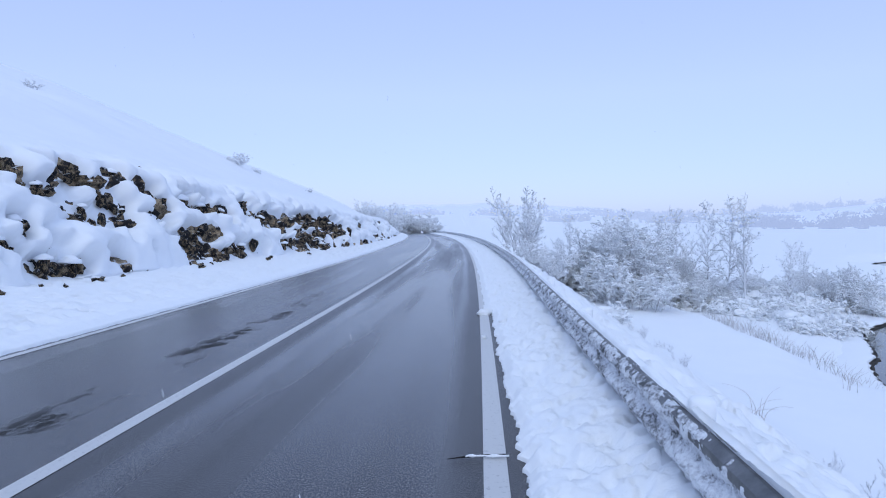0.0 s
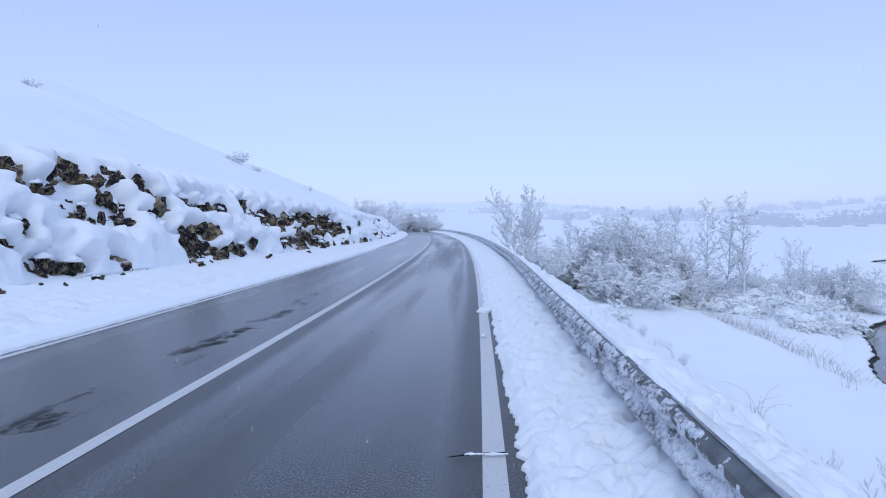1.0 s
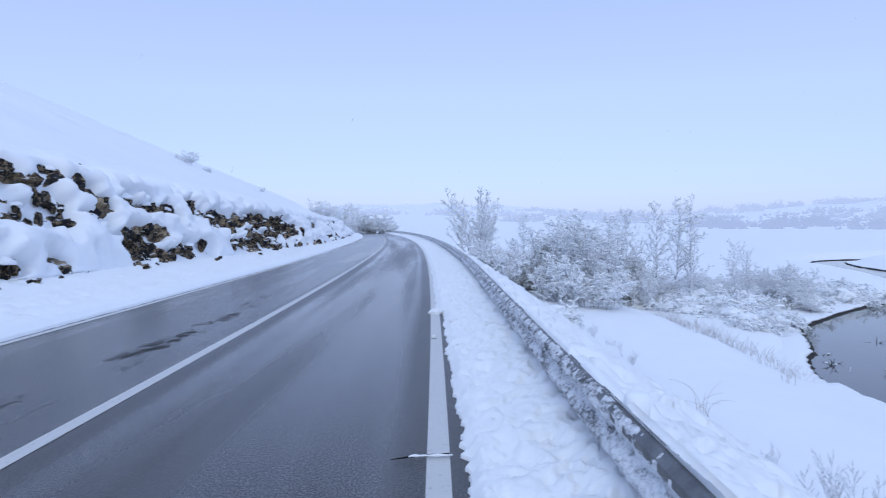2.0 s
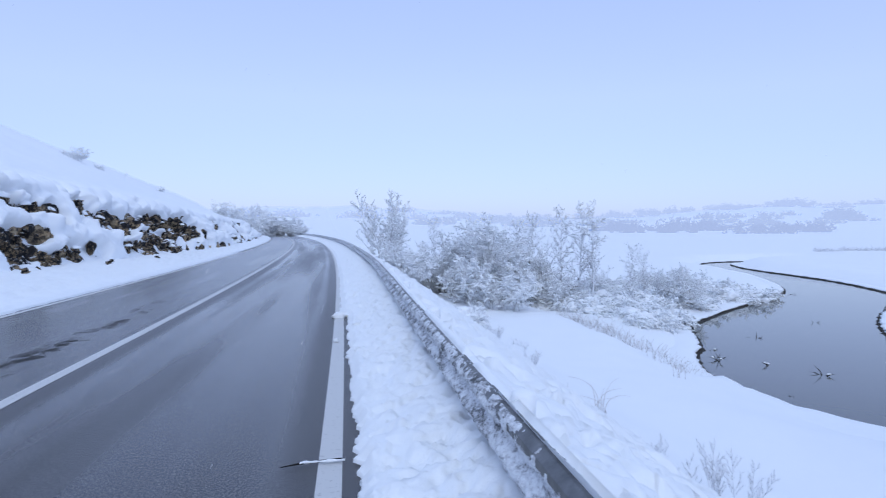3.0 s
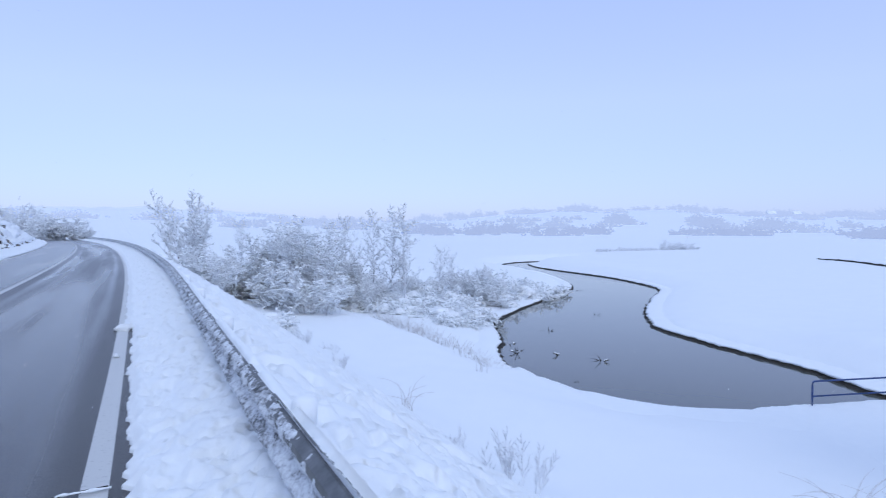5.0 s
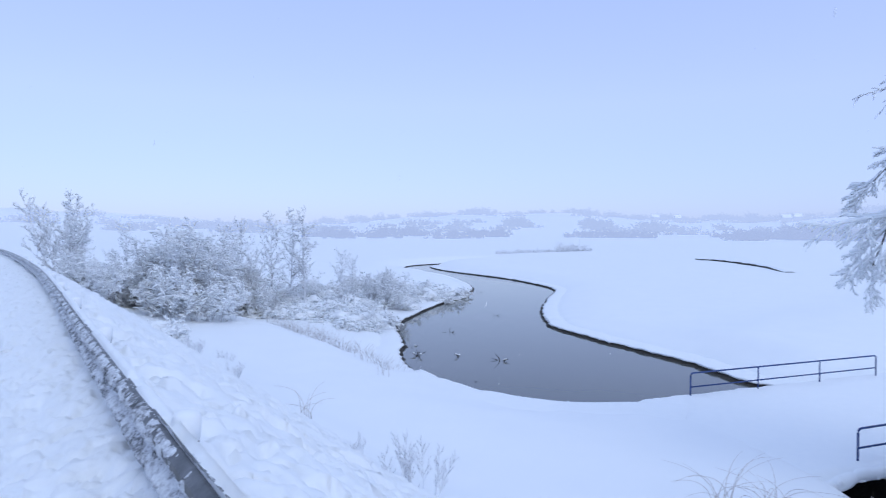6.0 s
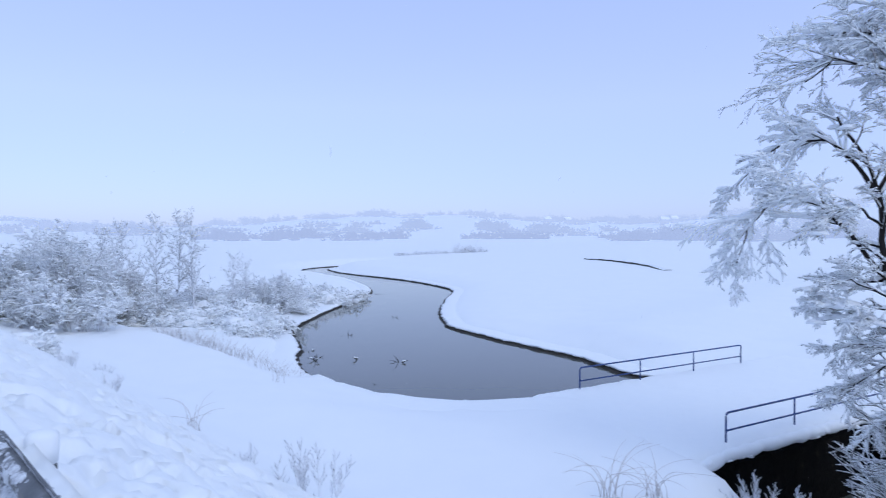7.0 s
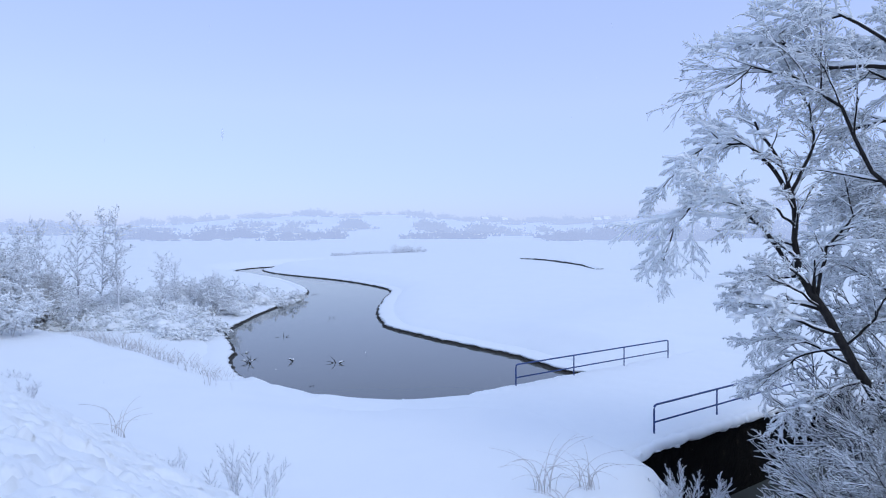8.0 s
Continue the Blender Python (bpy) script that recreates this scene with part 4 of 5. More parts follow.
def build_far_woods():
    """Hedges and copses up the slope across the meadow, paler with distance by the haze glow in their materials."""
    rng = random.Random(77)
    spec = dict(levels=1, count=(9,), ratio=(0.5,), droop=(0.10,), seg=(3,), wobble=0.4, spread=0.8, thin=0.16, r=0.25, stem_droop=0.0, **{"from": 0.1})

    def copse(wood, az, r, high, wide):
        x0, y0 = polar(az, r)
        for _ in range(int(4 + wide * 0.6)):
            t = rng.uniform(-1, 1)
            x, y = x0 + math.cos(radians(az)) * wide * t, y0 - math.sin(radians(az)) * wide * t
            h = high * (1.05 - 0.65 * t * t) * rng.uniform(0.6, 1.0)
            z = ground_z(x, y) - 0.6
            for s in range(3):
                w = rng.uniform(0, 6.28)
                pts, rr = bough(rng, Vector((x + math.cos(w) * 1.2, y + math.sin(w) * 1.2, z)), Vector((math.cos(w) * 0.6, math.sin(w) * 0.6, 1)), h * rng.uniform(0.6, 1.0), 0.28, 0.03, 0.25, 4)
                got = []
                branch_out(rng, pts, rr, 0, spec, got)
                for q, r3, level in got:
                    wood.add(q, [v * (2.6 if level else 1.3) for v in r3])

    rows = ((MIST_NEAR, "nearer hedges and thickets with a painted grey haze glow", ((27, 46, 450, 540, 22, 11, 15), (61.5, 70, 420, 520, 22, 12, 12), (70, 90, 400, 500, 18, 12, 14), (49.5, 57, 470, 540, 10, 9, 12))),
            (MIST_MID, "hedges on the slope beyond, paler by a stronger painted haze glow", ((10, 46, 560, 690, 36, 11, 18), (47, 58, 560, 680, 16, 11, 16), (59, 92, 520, 650, 40, 12, 16))),
            (MIST_FAR, "topmost woods almost lost in a painted haze glow", ((-6, 24, 620, 800, 24, 11, 22), (22, 62, 780, 1000, 46, 13, 26), (58, 95, 740, 960, 46, 13, 24))))
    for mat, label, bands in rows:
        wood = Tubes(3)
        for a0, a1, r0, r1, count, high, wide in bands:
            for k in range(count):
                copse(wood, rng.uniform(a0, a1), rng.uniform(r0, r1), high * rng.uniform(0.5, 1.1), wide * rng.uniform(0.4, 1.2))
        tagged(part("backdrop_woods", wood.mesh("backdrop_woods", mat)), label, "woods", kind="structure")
    for az, r, w in ((66.5, 720, 8.0), (67.3, 735, 6.5), (56.5, 800, 8.0), (58.3, 790, 7.0)):
        x, y = polar(az, r)
        z = ground_z(x, y)
        house = tagged(new("house"), "small pale house with a snowy gable roof on the far slope", "house", "houses across the valley")
        house.matrix_basis = Matrix.LocRotScale((x, y, z), Euler((0, 0, radians(-az + 25))), None)
        half = w / 2
        box = [Vector((sx * half, sy * half * 0.7, 0)) for sx, sy in ((-1, -1), (1, -1), (1, 1), (-1, 1))]
        # the walls glow with the same painted-in haze as the topmost woods
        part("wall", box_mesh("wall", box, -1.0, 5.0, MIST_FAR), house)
        vs = [(sx * (half + 0.5), sy, sz) for sx in (-1, 1) for sy, sz in ((-half * 0.7 - 0.6, 4.6), (0, 7.6), (half * 0.7 + 0.6, 4.6), (half * 0.7 + 0.6, 4.9), (0, 8.0), (-half * 0.7 - 0.6, 4.9))]
        fs = [tuple(range(6)), tuple(range(11, 5, -1))] + [(k, 6 + k, 6 + (k + 1) % 6, (k + 1) % 6) for k in range(6)]
        part("roof", mesh_of("roof", vs, fs, SNOW_SOFT, False), house, "snow-covered roof")
    # a low hedge in the meadow
    hedge = Tubes(3)
    for k in range(260):
        f = rng.random()
        az, r = 42.8 + 8.4 * f, 205 + 35 * f + rng.uniform(-4, 4)
        x, y = polar(az, r)
        h = (0.9 + 3.6 * rng.random()) if 0.62 < f < 0.95 else 0.7 + 0.9 * rng.random()
        pts, rr = bough(rng, Vector((x, y, ground_z(x, y) - 0.2)), Vector((rng.uniform(-1, 1), rng.uniform(-1, 1), 1)), h, 0.09, 0.08, 0.2, 4)
        got = []
        branch_out(rng, pts, rr, 0, dict(spec, thin=0.06, count=(7,)), got)
        for q, r3, level in got:
            hedge.add(q, r3)
    tagged(part("meadow_hedge", hedge.mesh("meadow_hedge", FROST_WHITE)), "low line of snowy bushes across the meadow", "bushes", kind="stuff")


build_far_woods()


def build_ditch():
    """A dark open cut in the far meadow."""
    line = smooth_line([(153, 89), (146, 79.5), (141, 73), (128, 60.5), (114, 49.5)], 1.0)
    vs, lip = [], []
    n = len(line)
    for i, p in enumerate(line):
        d = (line[min(i + 1, n - 1)] - line[max(i - 1, 0)]).normalized()
        out = Vector((-d.y, d.x, 0))
        if out.dot(p) < 0:
            out = -out
        h = 0.42 * math.sin(math.pi * min(1.0, 0.06 + 0.94 * i / (n - 1))) ** 0.5 * (1 + 0.2 * nz(i * 0.3, 2))
        z = ground_z(p.x, p.y)
        for o, dz in ((0.0, -0.1), (0.05, h), (1.0, h + 0.03), (3.5, -0.15)):
            q = p + out * o
            vs.append((q.x, q.y, z + dz))
        for o, dz in ((0.0, h - 0.03), (0.2, h + 0.14), (1.2, h + 0.15), (5, -0.2)):
            q = p + out * o
            lip.append((q.x, q.y, z + dz))
    for name, v, mat, label in (("ditch_bank", vs, EARTH, "dark earth cut of a meadow ditch"), ("ditch_snow", lip, SNOW_SOFT, "snow lip over the ditch")):
        me = mesh_of(name, v, grid_faces(n, 4), mat)
        if sum(q.normal.z for q in me.polygons) < 0:
            me.flip_normals()
        tagged(part(name, me), label, "ditch", kind="structure")


build_ditch()


# ---- the snow-laden tree by the bridge ----
def snow_tree(name, seed, limbs, spec, eye_scale, label, category, lumps, load=1.0, laden=()):
    """limbs: (start radius, [(depth, y, z), ...]) in the tree's own space."""
    rng = random.Random(seed)
    ob = tagged(new(name), label, category)
    trunk, twigs, snow = [], Tubes(4), Tubes(4)
    loads = 0
    for k, (r0, pts) in enumerate(limbs):
        raw = [Vector(p) * eye_scale for p in pts]
        line = []
        for i in range(len(raw) - 1):
            for j in range(4):
                line.append(raw[i].lerp(raw[i + 1], j / 4) + Vector((rng.uniform(-1, 1), rng.uniform(-1, 1), rng.uniform(-1, 1))) * 0.035)
        line.append(raw[-1])
        n = len(line)
        radii = [r0 * (1 - 0.8 * i / (n - 1)) for i in range(n)]
        got = []
        branch_out(rng, line, radii, 0, spec if k else dict(spec, ratio=(0.10, 0.5, 0.5), **{"from": 0.4}), got)
        bulk = load * (2.1 if k in laden else 1.0)
        limb = Tubes(8)
        limb.add(got[0][0], got[0][1])
        part("trunk" if k == 0 else "limb", limb.mesh("limb", BARK), ob)
        for q, rr, level in got:
            if level:
                twigs.add(q, rr)
            top, tr = [], []
            for i, v in enumerate(q):
                d = (q[min(i + 1, len(q) - 1)] - q[max(i - 1, 0)]).normalized()
                lie = max(0.0, 1 - abs(d.z) * (0.95 if level else 1.1))
                w = (0.004 + (0.02, 0.024, 0.016, 0.009)[level] * lie) * bulk * rng.uniform(0.5, 1.6) + rr[i] * (0.8 if level else 0.75 * lie)
                top.append(v + Vector((0, 0, rr[i] * 0.6 + 0.55 * w - (0.0 if lie > 0.15 else 0.5 * w))))
                tr.append(w)
            tr[-1] *= 0.6
            snow.add(top, tr)
            if level in (1, 2) and rng.random() < lumps * (6 if k in laden else 1):
                sz = rng.uniform(0.06, 0.15) * (1.9 if k in laden and level == 1 else 1.0)
                cap = part("snow_load", LOADS[loads % len(LOADS)], ob)
                loads += 1
                cap.matrix_basis = Matrix.LocRotScale(q[len(q) // 2] + Vector((0, 0, sz * 0.25)), Euler((0, 0, rng.uniform(0, 6))), (sz * 1.5, sz * 1.2, sz))
    part("twig_mass", twigs.mesh("twig_mass", BARK), ob)["kind"] = "stuff"
    part("twig_snow", snow.mesh("twig_snow", SNOW_SOFT), ob, "sleeves of fresh snow along every twig")["kind"] = "stuff"
    return ob


LOADS = [lump_mesh("snow_load", 90 + k, 0.6, SNOW_SOFT, 0.35) for k in range(6)]
DROOP = dict(levels=3, count=(20, 9, 6), ratio=(0.38, 0.48, 0.5), droop=(0.03, 0.09, 0.14), seg=(6, 5, 4), wobble=0.13, spread=0.45, thin=0.007, r=0.1, stem_droop=0, **{"from": 0.25})
TREE_AT = Vector((19.0, 0.0, 1.67))


def build_bridge_tree():
    # limbs as (farther, along the view's left, up), seen from the road
    first = snow_tree("snowy_tree", 8, [
        (0.155, [(0.2, -0.9, -6.0), (0.1, -0.5, -4.6), (0.0, 0.2, -3.1), (0.0, 0.73, -2.2), (0.0, 1.3, -1.1), (0.0, 1.59, -0.68), (0.05, 1.65, 0.17), (0.1, 1.71, 0.76), (0.0, 1.86, 1.26), (-0.2, 2.25, 2.03)]),
        (0.06, [(0.0, 1.59, -0.68), (-0.2, 2.06, 0.08), (-0.4, 2.42, 0.53), (-0.6, 2.96, 0.8), (-0.7, 3.47, 0.19), (-0.7, 3.7, -0.5)]),
        (0.06, [(0.05, 1.70, 0.7), (0.1, 2.07, 1.27), (0.2, 2.42, 1.69), (0.2, 2.97, 1.78), (0.1, 3.52, 1.5), (0.0, 3.95, 0.94)]),
        (0.05, [(0.1, 1.71, 0.76), (0.4, 1.4, 1.61), (0.5, 1.49, 2.29), (0.5, 1.82, 2.82)]),
        (0.05, [(0.0, 1.3, -1.1), (0.3, 1.18, -0.22), (0.5, 0.83, 0.35), (0.6, 0.99, 1.11)]),
        (0.045, [(0.0, 1.0, -1.7), (-0.3, 1.63, -1.4), (-0.4, 2.1, -1.2), (-0.5, 2.5, -1.15)]),
        (0.04, [(0.0, 0.73, -2.2), (0.2, 1.46, -1.87), (0.3, 2.05, -1.82), (0.4, 2.4, -2.05)]),
        (0.035, [(0.0, 0.9, -1.9), (0.3, 1.5, -2.1), (0.4, 2.0, -2.5), (0.4, 2.3, -2.9)]),
        (0.035, [(0.0, 0.6, -2.4), (-0.3, 1.1, -2.6), (-0.3, 1.5, -2.9), (-0.3, 1.8, -3.3)]),
        (0.035, [(0.0, 1.2, -1.3), (-0.3, 1.6, -0.9), (-0.5, 2.0, -0.7), (-0.6, 2.4, -0.8)]),
        (0.04, [(0.0, 0.9, -1.9), (0.3, 0.5, -1.4), (0.4, 0.2, -0.8), (0.4, 0.3, -0.1)]),
        (0.04, [(0.0, 0.5, -2.6), (0.4, 0.2, -2.2), (0.6, -0.2, -1.8), (0.7, -0.3, -1.2)]),
        (0.035, [(0.0, 0.8, -2.1), (0.4, 1.0, -1.6), (0.7, 1.3, -1.5), (0.9, 1.7, -1.7)]),
        (0.035, [(0.0, 1.65, 0.17), (-0.4, 1.9, 0.5), (-0.8, 2.1, 0.4), (-1.0, 2.5, 0.1)]),
    ], DROOP, 1.48, "leaning tree with drooping branches thick with fresh snow", "tree", 0.012, 0.95, (1, 2, 5))
    first.location = TREE_AT
    second = snow_tree("snowy_tree", 15, [
        (0.12, [(0.9, -1.8, -6.2), (0.9, -1.6, -4.4), (0.8, -1.3, -2.5), (0.7, -0.7, -0.5), (0.6, -0.3, 1.0), (0.6, -0.2, 2.6), (0.5, 0.2, 4.2)]),
        (0.07, [(0.7, -0.6, -0.2), (0.5, -0.06, 0.33), (0.4, 0.53, 1.08), (0.3, 1.0, 2.19), (0.2, 1.65, 2.8), (0.1, 2.34, 3.08), (0.0, 2.79, 2.73)]),
        (0.07, [(0.6, -0.2, 2.6), (0.5, 0.54, 2.89), (0.4, 1.24, 2.95), (0.3, 2.0, 3.53), (0.2, 2.7, 3.5)]),
        (0.05, [(0.8, -1.0, -1.6), (0.7, -0.08, -1.28), (0.6, 0.51, -0.77), (0.6, 1.06, -0.5)]),
        (0.05, [(0.6, 0.0, 3.0), (0.5, 1.0, 3.83), (0.4, 1.66, 3.86), (0.3, 2.08, 3.54)]),
        (0.05, [(0.7, -0.5, 0.2), (0.9, 0.2, 0.9), (1.0, 0.7, 0.9), (1.1, 1.2, 0.6)]),
        (0.05, [(0.8, -1.2, -2.2), (0.9, -0.4, -1.9), (0.9, 0.3, -1.5), (0.8, 0.9, -1.5)]),
        (0.05, [(0.8, -1.3, -2.6), (0.6, -0.6, -2.6), (0.5, 0.1, -2.3), (0.5, 0.8, -2.5)]),
        (0.05, [(0.7, -0.6, -0.2), (1.2, 0.1, -0.2), (1.3, 0.6, 0.2), (1.3, 0.9, 0.7)]),
        (0.05, [(0.6, -0.2, 1.8), (0.9, 0.4, 2.0), (1.0, 0.9, 1.9), (1.0, 1.4, 1.5)]),
    ], DROOP, 1.48, "tall tree beside the bridge with limbs under fresh snow", "tree", 0.012, 0.95, (2, 4))
    second.location = TREE_AT
    copy_thing(second, pose(22.0, -2.2, 1.4, 0, 0, 28))
    copy_thing(first, pose(21.5, -3.4, 1.2, 0, 0, -20))
    third = snow_tree("waterside_shrub", 23, [
        (0.05, [(0, 0, -0.6), (0.1, 0.4, 0.3), (0.1, 1.1, 1.1), (0.0, 2.0, 1.5)]),
        (0.04, [(0, 0, -0.6), (-0.3, 0.5, 0.2), (-0.5, 1.3, 0.6), (-0.6, 2.2, 0.7)]),
        (0.04, [(0, 0.1, -0.6), (0.3, 0.3, 0.6), (0.4, 0.7, 1.6), (0.4, 1.2, 2.3)]),
        (0.04, [(0, -0.2, -0.6), (-0.3, -0.3, 0.6), (-0.4, -0.2, 1.7), (-0.4, 0.3, 2.5)]),
        (0.035, [(0, 0.1, -0.6), (0.5, 0.8, 0.1), (0.6, 1.7, 0.2), (0.7, 2.4, 0.0)]),
        (0.035, [(0, -0.4, -0.6), (0.4, -0.8, 0.5), (0.5, -0.8, 1.4), (0.5, -0.5, 2.2)]),
    ], dict(DROOP, count=(15, 8, 4), ratio=(0.45, 0.5, 0.5), droop=(-0.02, 0.01, 0.03), spread=0.42, wobble=0.15, thin=0.0055), 1.0, "spreading waterside shrub with snow on dark twigs", "shrub", 0.0, 0.3)
    third.location = (15.5, -0.6, ground_z(15.5, -0.6))
    copy_thing(third, pose(18.2, -0.2, ground_z(18.2, -0.2) - 0.2, 0, 0, 100))
    copy_thing(third, pose(16.2, -2.2, ground_z(16.2, -2.2) - 0.2, 0, 0, 15))
    for x, y, turn, s in ((17.0, -0.9, 4, 1.15), (18.2, -0.6, 8, 1.6), (20.2, -0.2, 0, 1.6), (20.8, -0.6, 20, 2.0), (17.6, -1.6, 10, 1.6), (18.6, -1.9, 30, 1.7), (17.4, -2.6, 0, 1.6), (18.8, -0.9, -15, 1.5), (16.8, -1.2, -5, 1.05), (18.2, -3.2, -30, 1.7)):
        ob = copy_thing(third, Matrix.Identity(4))
        ob.matrix_basis = Matrix.LocRotScale((x, y, ground_z(x, y) - 0.2), Euler((0, 0, radians(turn))), (s, s, s))
    for x, y, turn, s in ((20.6, -0.3, -120, 2.5), (20.9, -0.9, -60, 2.6)):
        ob = copy_thing(third, Matrix.Identity(4))
        ob.matrix_basis = Matrix.LocRotScale((x, y, ground_z(x, y) - 0.3), Euler((0, 0, radians(turn))), (s, s, s))
    copy_thing(third, pose(14.6, -1.6, ground_z(14.6, -1.6) - 0.2, 0, 0, 60))
    copy_thing(third, pose(16.9, 0.5, ground_z(16.9, 0.5) - 0.3, 0, 0, 35))
    copy_thing(third, pose(17.2, -1.4, ground_z(17.2, -1.4), 0, 0, -40))


build_bridge_tree()


# ---- weeds, stalks and small things ----
def arch_stalk(tubes, rng, p, height, reach, r, n=8):
    a = rng.uniform(0, 6.28)
    pts = []
    for i in range(n + 1):
        t = i / n
        pts.append(p + Vector((math.cos(a) * reach * t * t, math.sin(a) * reach * t * t, height * (1.5 * t - 0.75 * t ** 2.2))))
    tubes.add(pts, [r * (1 - 0.7 * i / n) for i in range(n + 1)])


def build_stones():
    rng = random.Random(44)
    shapes = [o.data for o in bpy.data.objects if o.name.split(".")[0] == "rock"][:9]
    for k in range(16):
        y = rng.uniform(9.5, 17) if k < 11 else rng.uniform(18, 34)
        x = rock_x(y) + rng.uniform(0.15, 0.75)
        s = rng.uniform(0.07, 0.17)
        ob = tagged(part("stone", shapes[k % 9]), "loose limestone lump half sunk in the snow verge", "stone", "fallen stones")
        ob.matrix_basis = Matrix.LocRotScale((x, y, 0.33 + 0.3 * s), Euler((rng.uniform(0, 1), rng.uniform(0, 1), rng.uniform(0, 6))), (s * 1.3, s, s * 0.8))


build_stones()


def build_weeds():
    rng = random.Random(12)
    herb = frosted_tree("dry_weed", 91, 1.0, 9, 0.32, HERB, FROST_WHITE, "dry branching weed rimed with snow on the slope", "weed", "weeds on the slope", 2.2, False, 0.0)
    slope = lambda x, y: bank_slope(x - rail_x(y)) if x - rail_x(y) < 8 else ground_z(x, y)
    herb.matrix_basis = Matrix.Translation((7.4, 9.7, slope(7.4, 9.7) - 0.05))
    for x, y, s in ((6.45, 10.4, 0.4), (6.4, 17.0, 0.45), (6.6, 21.3, 0.5), (6.9, 22.0, 0.4), (10.6, 30.5, 0.8), (18.6, 5.4, 1.1), (19.2, 5.0, 1.4), (19.6, 4.6, 1.2), (18.9, 4.5, 1.1), (19.9, 5.2, 1.2), (8.7, 8.8, 0.5)):
        ob = copy_thing(herb, Matrix.Identity(4))
        ob.matrix_basis = Matrix.LocRotScale((x, y, slope(x, y) - 0.05), Euler((0, 0, rng.uniform(0, 6))), (s, s, s))
    for x, y, count, h in ((8.1, 16.0, 9, 0.95), (14.6, 7.3, 16, 1.5), (15.5, 6.6, 14, 1.2), (14.0, 6.6, 8, 0.7), (16.6, 25.4, 5, 0.9)):
        tuft = tagged(new("grass_tuft"), "arching dry grass stalks edged with snow", "grass", "grass tufts")
        tuft.location = (x, y, slope(x, y))
        for k in range(count):
            t = Tubes(4)
            arch_stalk(t, rng, Vector((rng.uniform(-0.25, 0.25), rng.uniform(-0.25, 0.25), -0.05)), h * rng.uniform(0.5, 1.1), h * rng.uniform(0.6, 1.25), 0.011)
            part("stalk", t.mesh("stalk", STRAW), tuft)
    reeds = Tubes(3)
    for k in range(620):
        f = rng.random()
        y = 27 + 19 * f
        x = 19.0 + 2.0 * rng.random() + 0.5 * nz(y, 1.0) + 1.0 * ease(33, 27, y)
        if nz(x, y, 2, 0.6) < -0.2:
            continue
        h = rng.uniform(0.3, 0.95)
        z = ground_z(x, y) - 0.05
        lean = Vector((rng.uniform(-0.5, 0.5), rng.uniform(-0.5, 0.5), 1))
        reeds.add([Vector((x, y, z)), Vector((x, y, z)) + lean * h * 0.6, Vector((x, y, z)) + lean * h + Vector((lean.x * 0.3, lean.y * 0.3, -0.05))], [0.009, 0.008, 0.004])
    tagged(part("dry_reeds", reeds.mesh("dry_reeds", STRAW)), "thin dry reeds along the river edge", "reeds", kind="stuff")
    # twigs that stick out of the water, with snow on them
    for x, y, s in ((32.6, 40.3, 1.0), (26.7, 31.9, 1.1), (28.0, 29.3, 1.2), (43.0, 46.2, 1.0), (58.9, 66.8, 1.0), (24.6, 33.6, 1.2), (25.4, 34.6, 1.0), (26.2, 36.8, 1.1), (22.8, 25.6, 0.4), (40.5, 35.0, 0.4)):
        snag = tagged(new("snag"), "dark twig snag in the river with snow caught on it", "snag", "snags in the river")
        snag.location = (x, y, WATER_Z)
        for k in range(5):
            t = Tubes(4)
            a = rng.uniform(0, 6.28)
            pts, rr = bough(rng, Vector((0, 0, -0.1)), Vector((math.cos(a), math.sin(a), rng.uniform(0.2, 1.0))), 0.75 * s * rng.uniform(0.5, 1), 0.035, 0.05, 0.3, 5)
            t.add(pts, rr)
            part("twig", t.mesh("twig", BARK), snag)
            if k % 2 and s > 1.05:
                cap = part("snow_load", LOADS[k % 6], snag)
                cap.matrix_basis = Matrix.LocRotScale(pts[3] + Vector((0, 0, 0.05)), None, (0.09, 0.09, 0.08))
    # a fallen stick across the edge line, snow on its thick end
    stick = tagged(new("stick"), "thin dark stick on the asphalt with snow on it", "stick")
    stick.location = (0.20, 4.50, 0.015)
    t = Tubes(6)
    t.add([Vector((-0.17, -0.02, 0)), Vector((-0.08, 0.0, 0.004)), Vector((0.0, 0.01, 0.01)), Vector((0.26, 0.03, 0.012))], [0.003, 0.006, 0.009, 0.009])
    part("twig", t.mesh("twig", BARK), stick)
    t = Tubes(8)
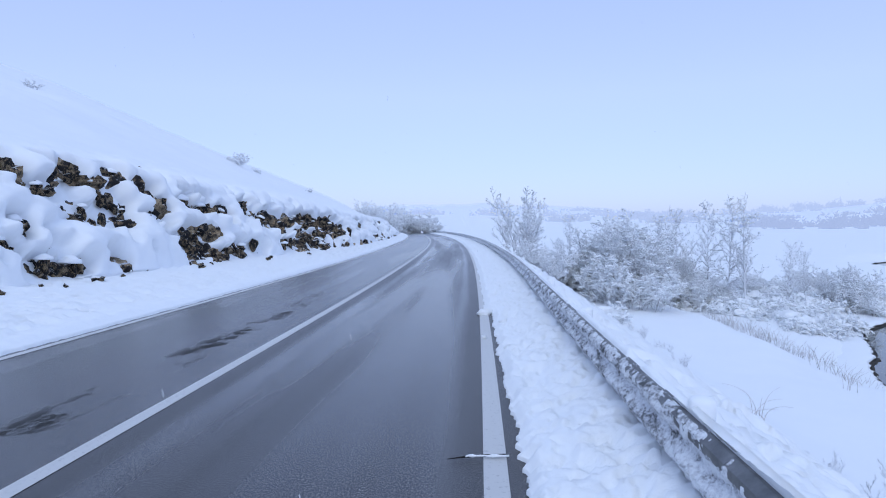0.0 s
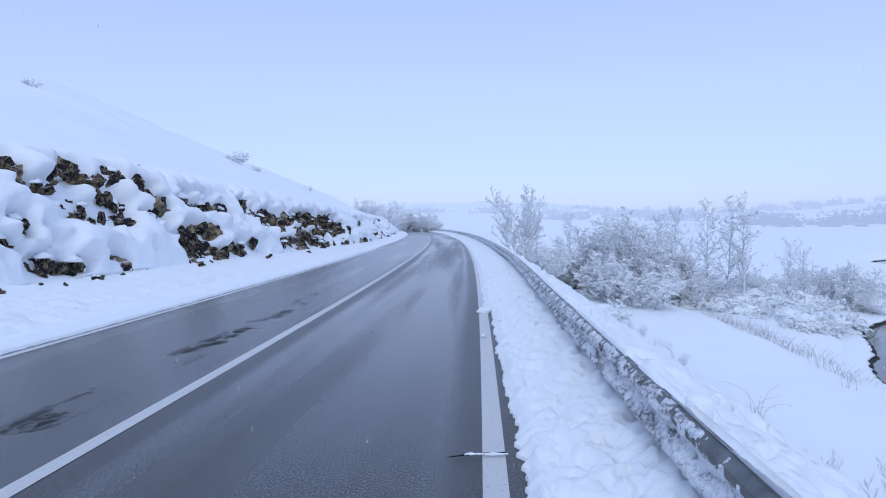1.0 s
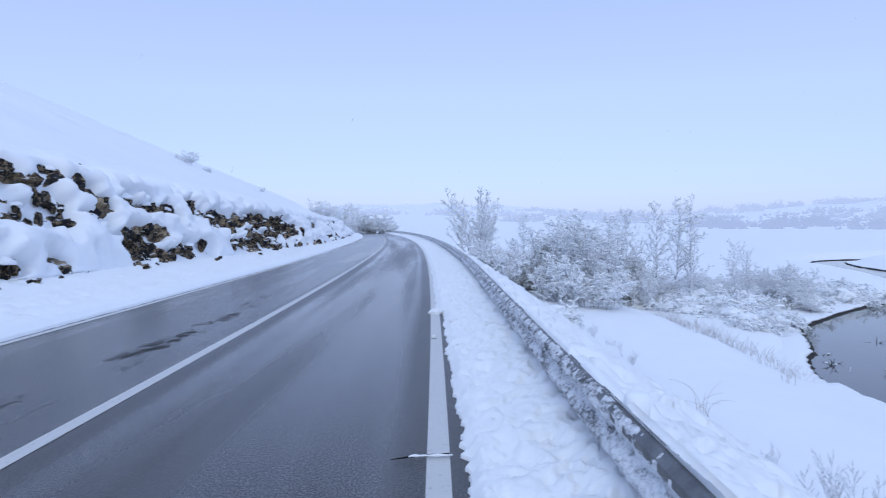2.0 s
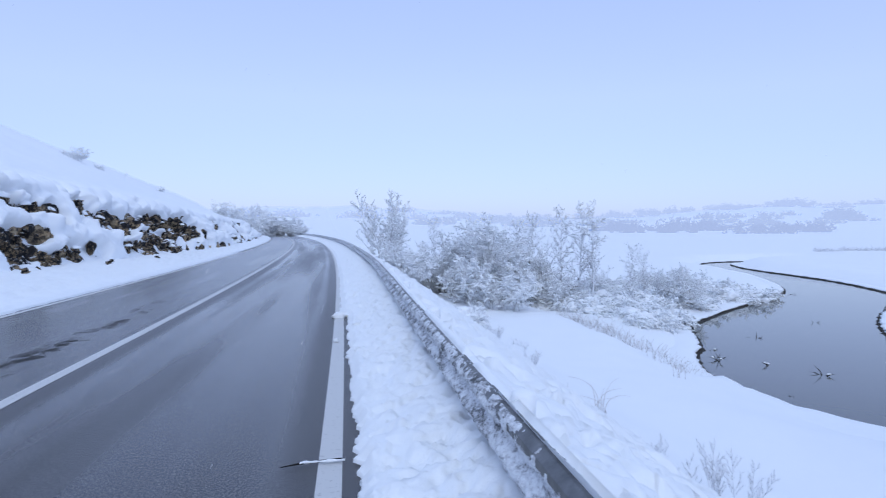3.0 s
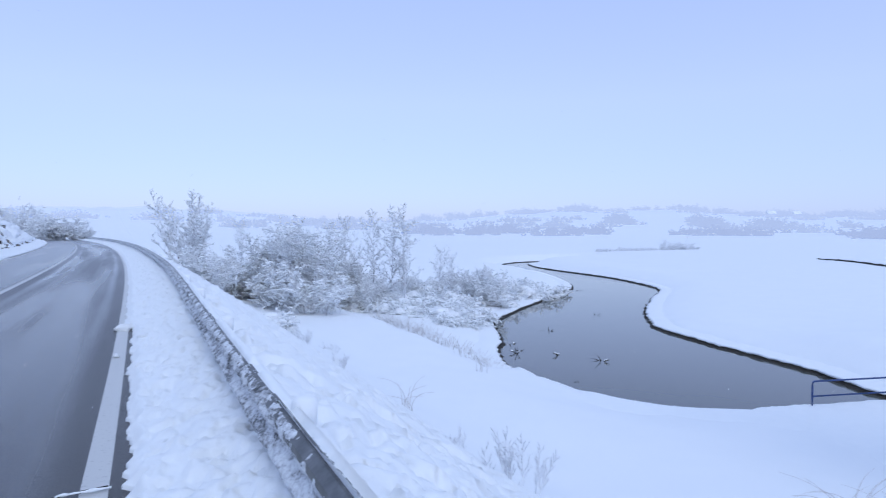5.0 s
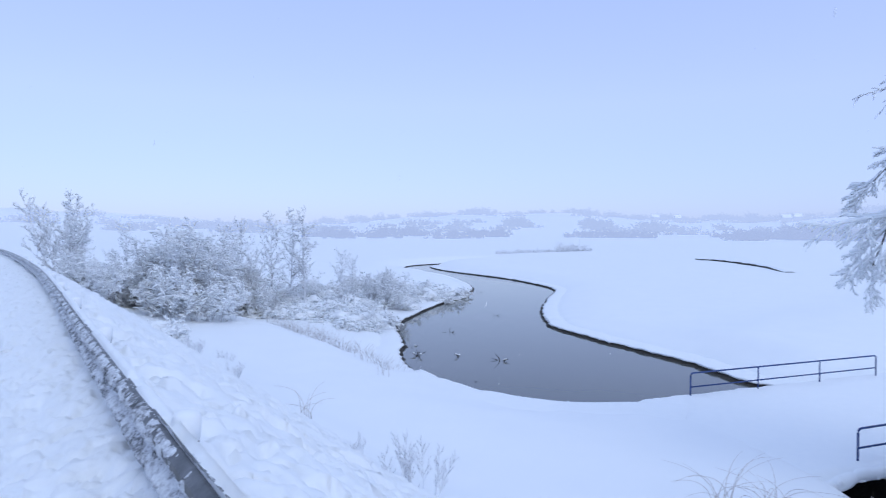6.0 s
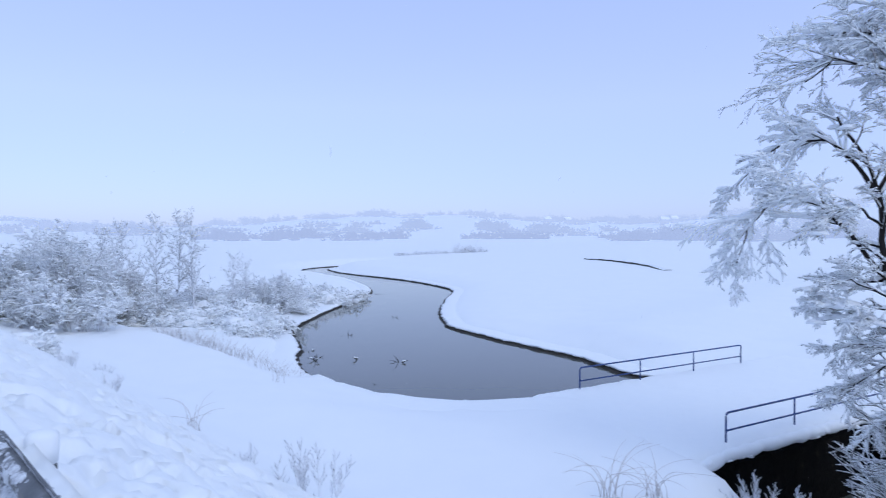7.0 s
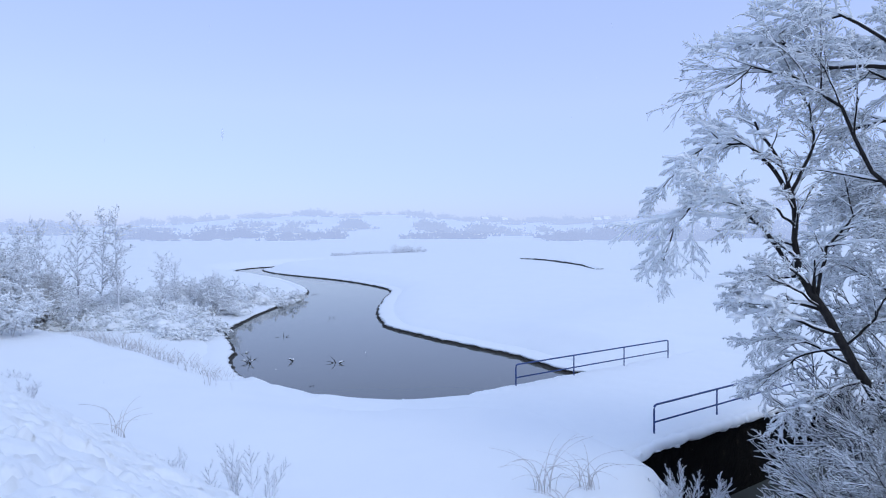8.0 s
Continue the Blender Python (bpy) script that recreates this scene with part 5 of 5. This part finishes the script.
    t.add([Vector((-0.04, 0.0, 0.01))] + [Vector((0.03 * k - 0.02, 0.01 + 0.012 * nz(k * 0.9, 1), 0.012)) for k in range(11)], [0.006] + [0.011 + 0.012 * nz(k * 0.7, 5) for k in range(11)], 0.8)
    part("snow_load", t.mesh("snow_load", SNOW_LUMPY), stick)
    # clods of ploughed snow at the asphalt's edge
    for k, (x, y, s) in enumerate(((0.80, 12.0, 0.13), (0.92, 12.1, 0.1), (0.78, 12.4, 0.06), (0.62, 9.4, 0.05), (0.86, 8.2, 0.06), (1.0, 10.4, 0.08), (1.05, 13.4, 0.1))):
        me = lump_mesh("snow_clod", 200 + k, 0.7, SNOW_LUMPY, 0.5)
        clod = tagged(part("snow_clod", me), "clod of ploughed snow beside the edge line", "snow", "snow clods")
        clod.matrix_basis = Matrix.LocRotScale((x, y, 0.02 + (0.08 if x > edge_x(y) + 0.2 else 0)), Euler((0, 0, k * 1.7)), (s, s * 0.8, s))


build_weeds()


# ---- falling snow ----
def build_flakes(seed, count):
    rng = random.Random(seed)
    vs, fs = [], []
    for k in range(count):
        az, r = radians(rng.uniform(-42, 95)), 1.2 + 13 * rng.random() ** 0.7
        c = Vector((math.sin(az) * r, math.cos(az) * r, rng.uniform(-5, 21)))
        s = rng.uniform(0.0025, 0.0055)
        b = len(vs)
        vs += [c + Vector(d) * s for d in ((1, 0, 0), (-1, 0, 0), (0, 1, 0), (0, -1, 0), (0, 0, 1), (0, 0, -1))]
        fs += [(b + i, b + j, b + l) for i, j, l in ((0, 2, 4), (2, 1, 4), (1, 3, 4), (3, 0, 4), (2, 0, 5), (1, 2, 5), (3, 1, 5), (0, 3, 5))]
    return tagged(part("snowflakes", mesh_of("snowflakes", vs, fs, SNOW_SOFT)), "sparse falling snowflakes", "snowflakes", kind="stuff")


FALLS = [(build_flakes(1, 900), 1.5, 0.25), (build_flakes(2, 900), 1.8, -0.1)]


def motions():
    """The snow falls and drifts a little."""
    for ob, speed, drift in FALLS:
        walk(ob, [(t, pose(drift * t, -0.15 * t, -speed * t)) for t in (0.0, 2.0, 4.0, 6.0, 8.0)])


motions()
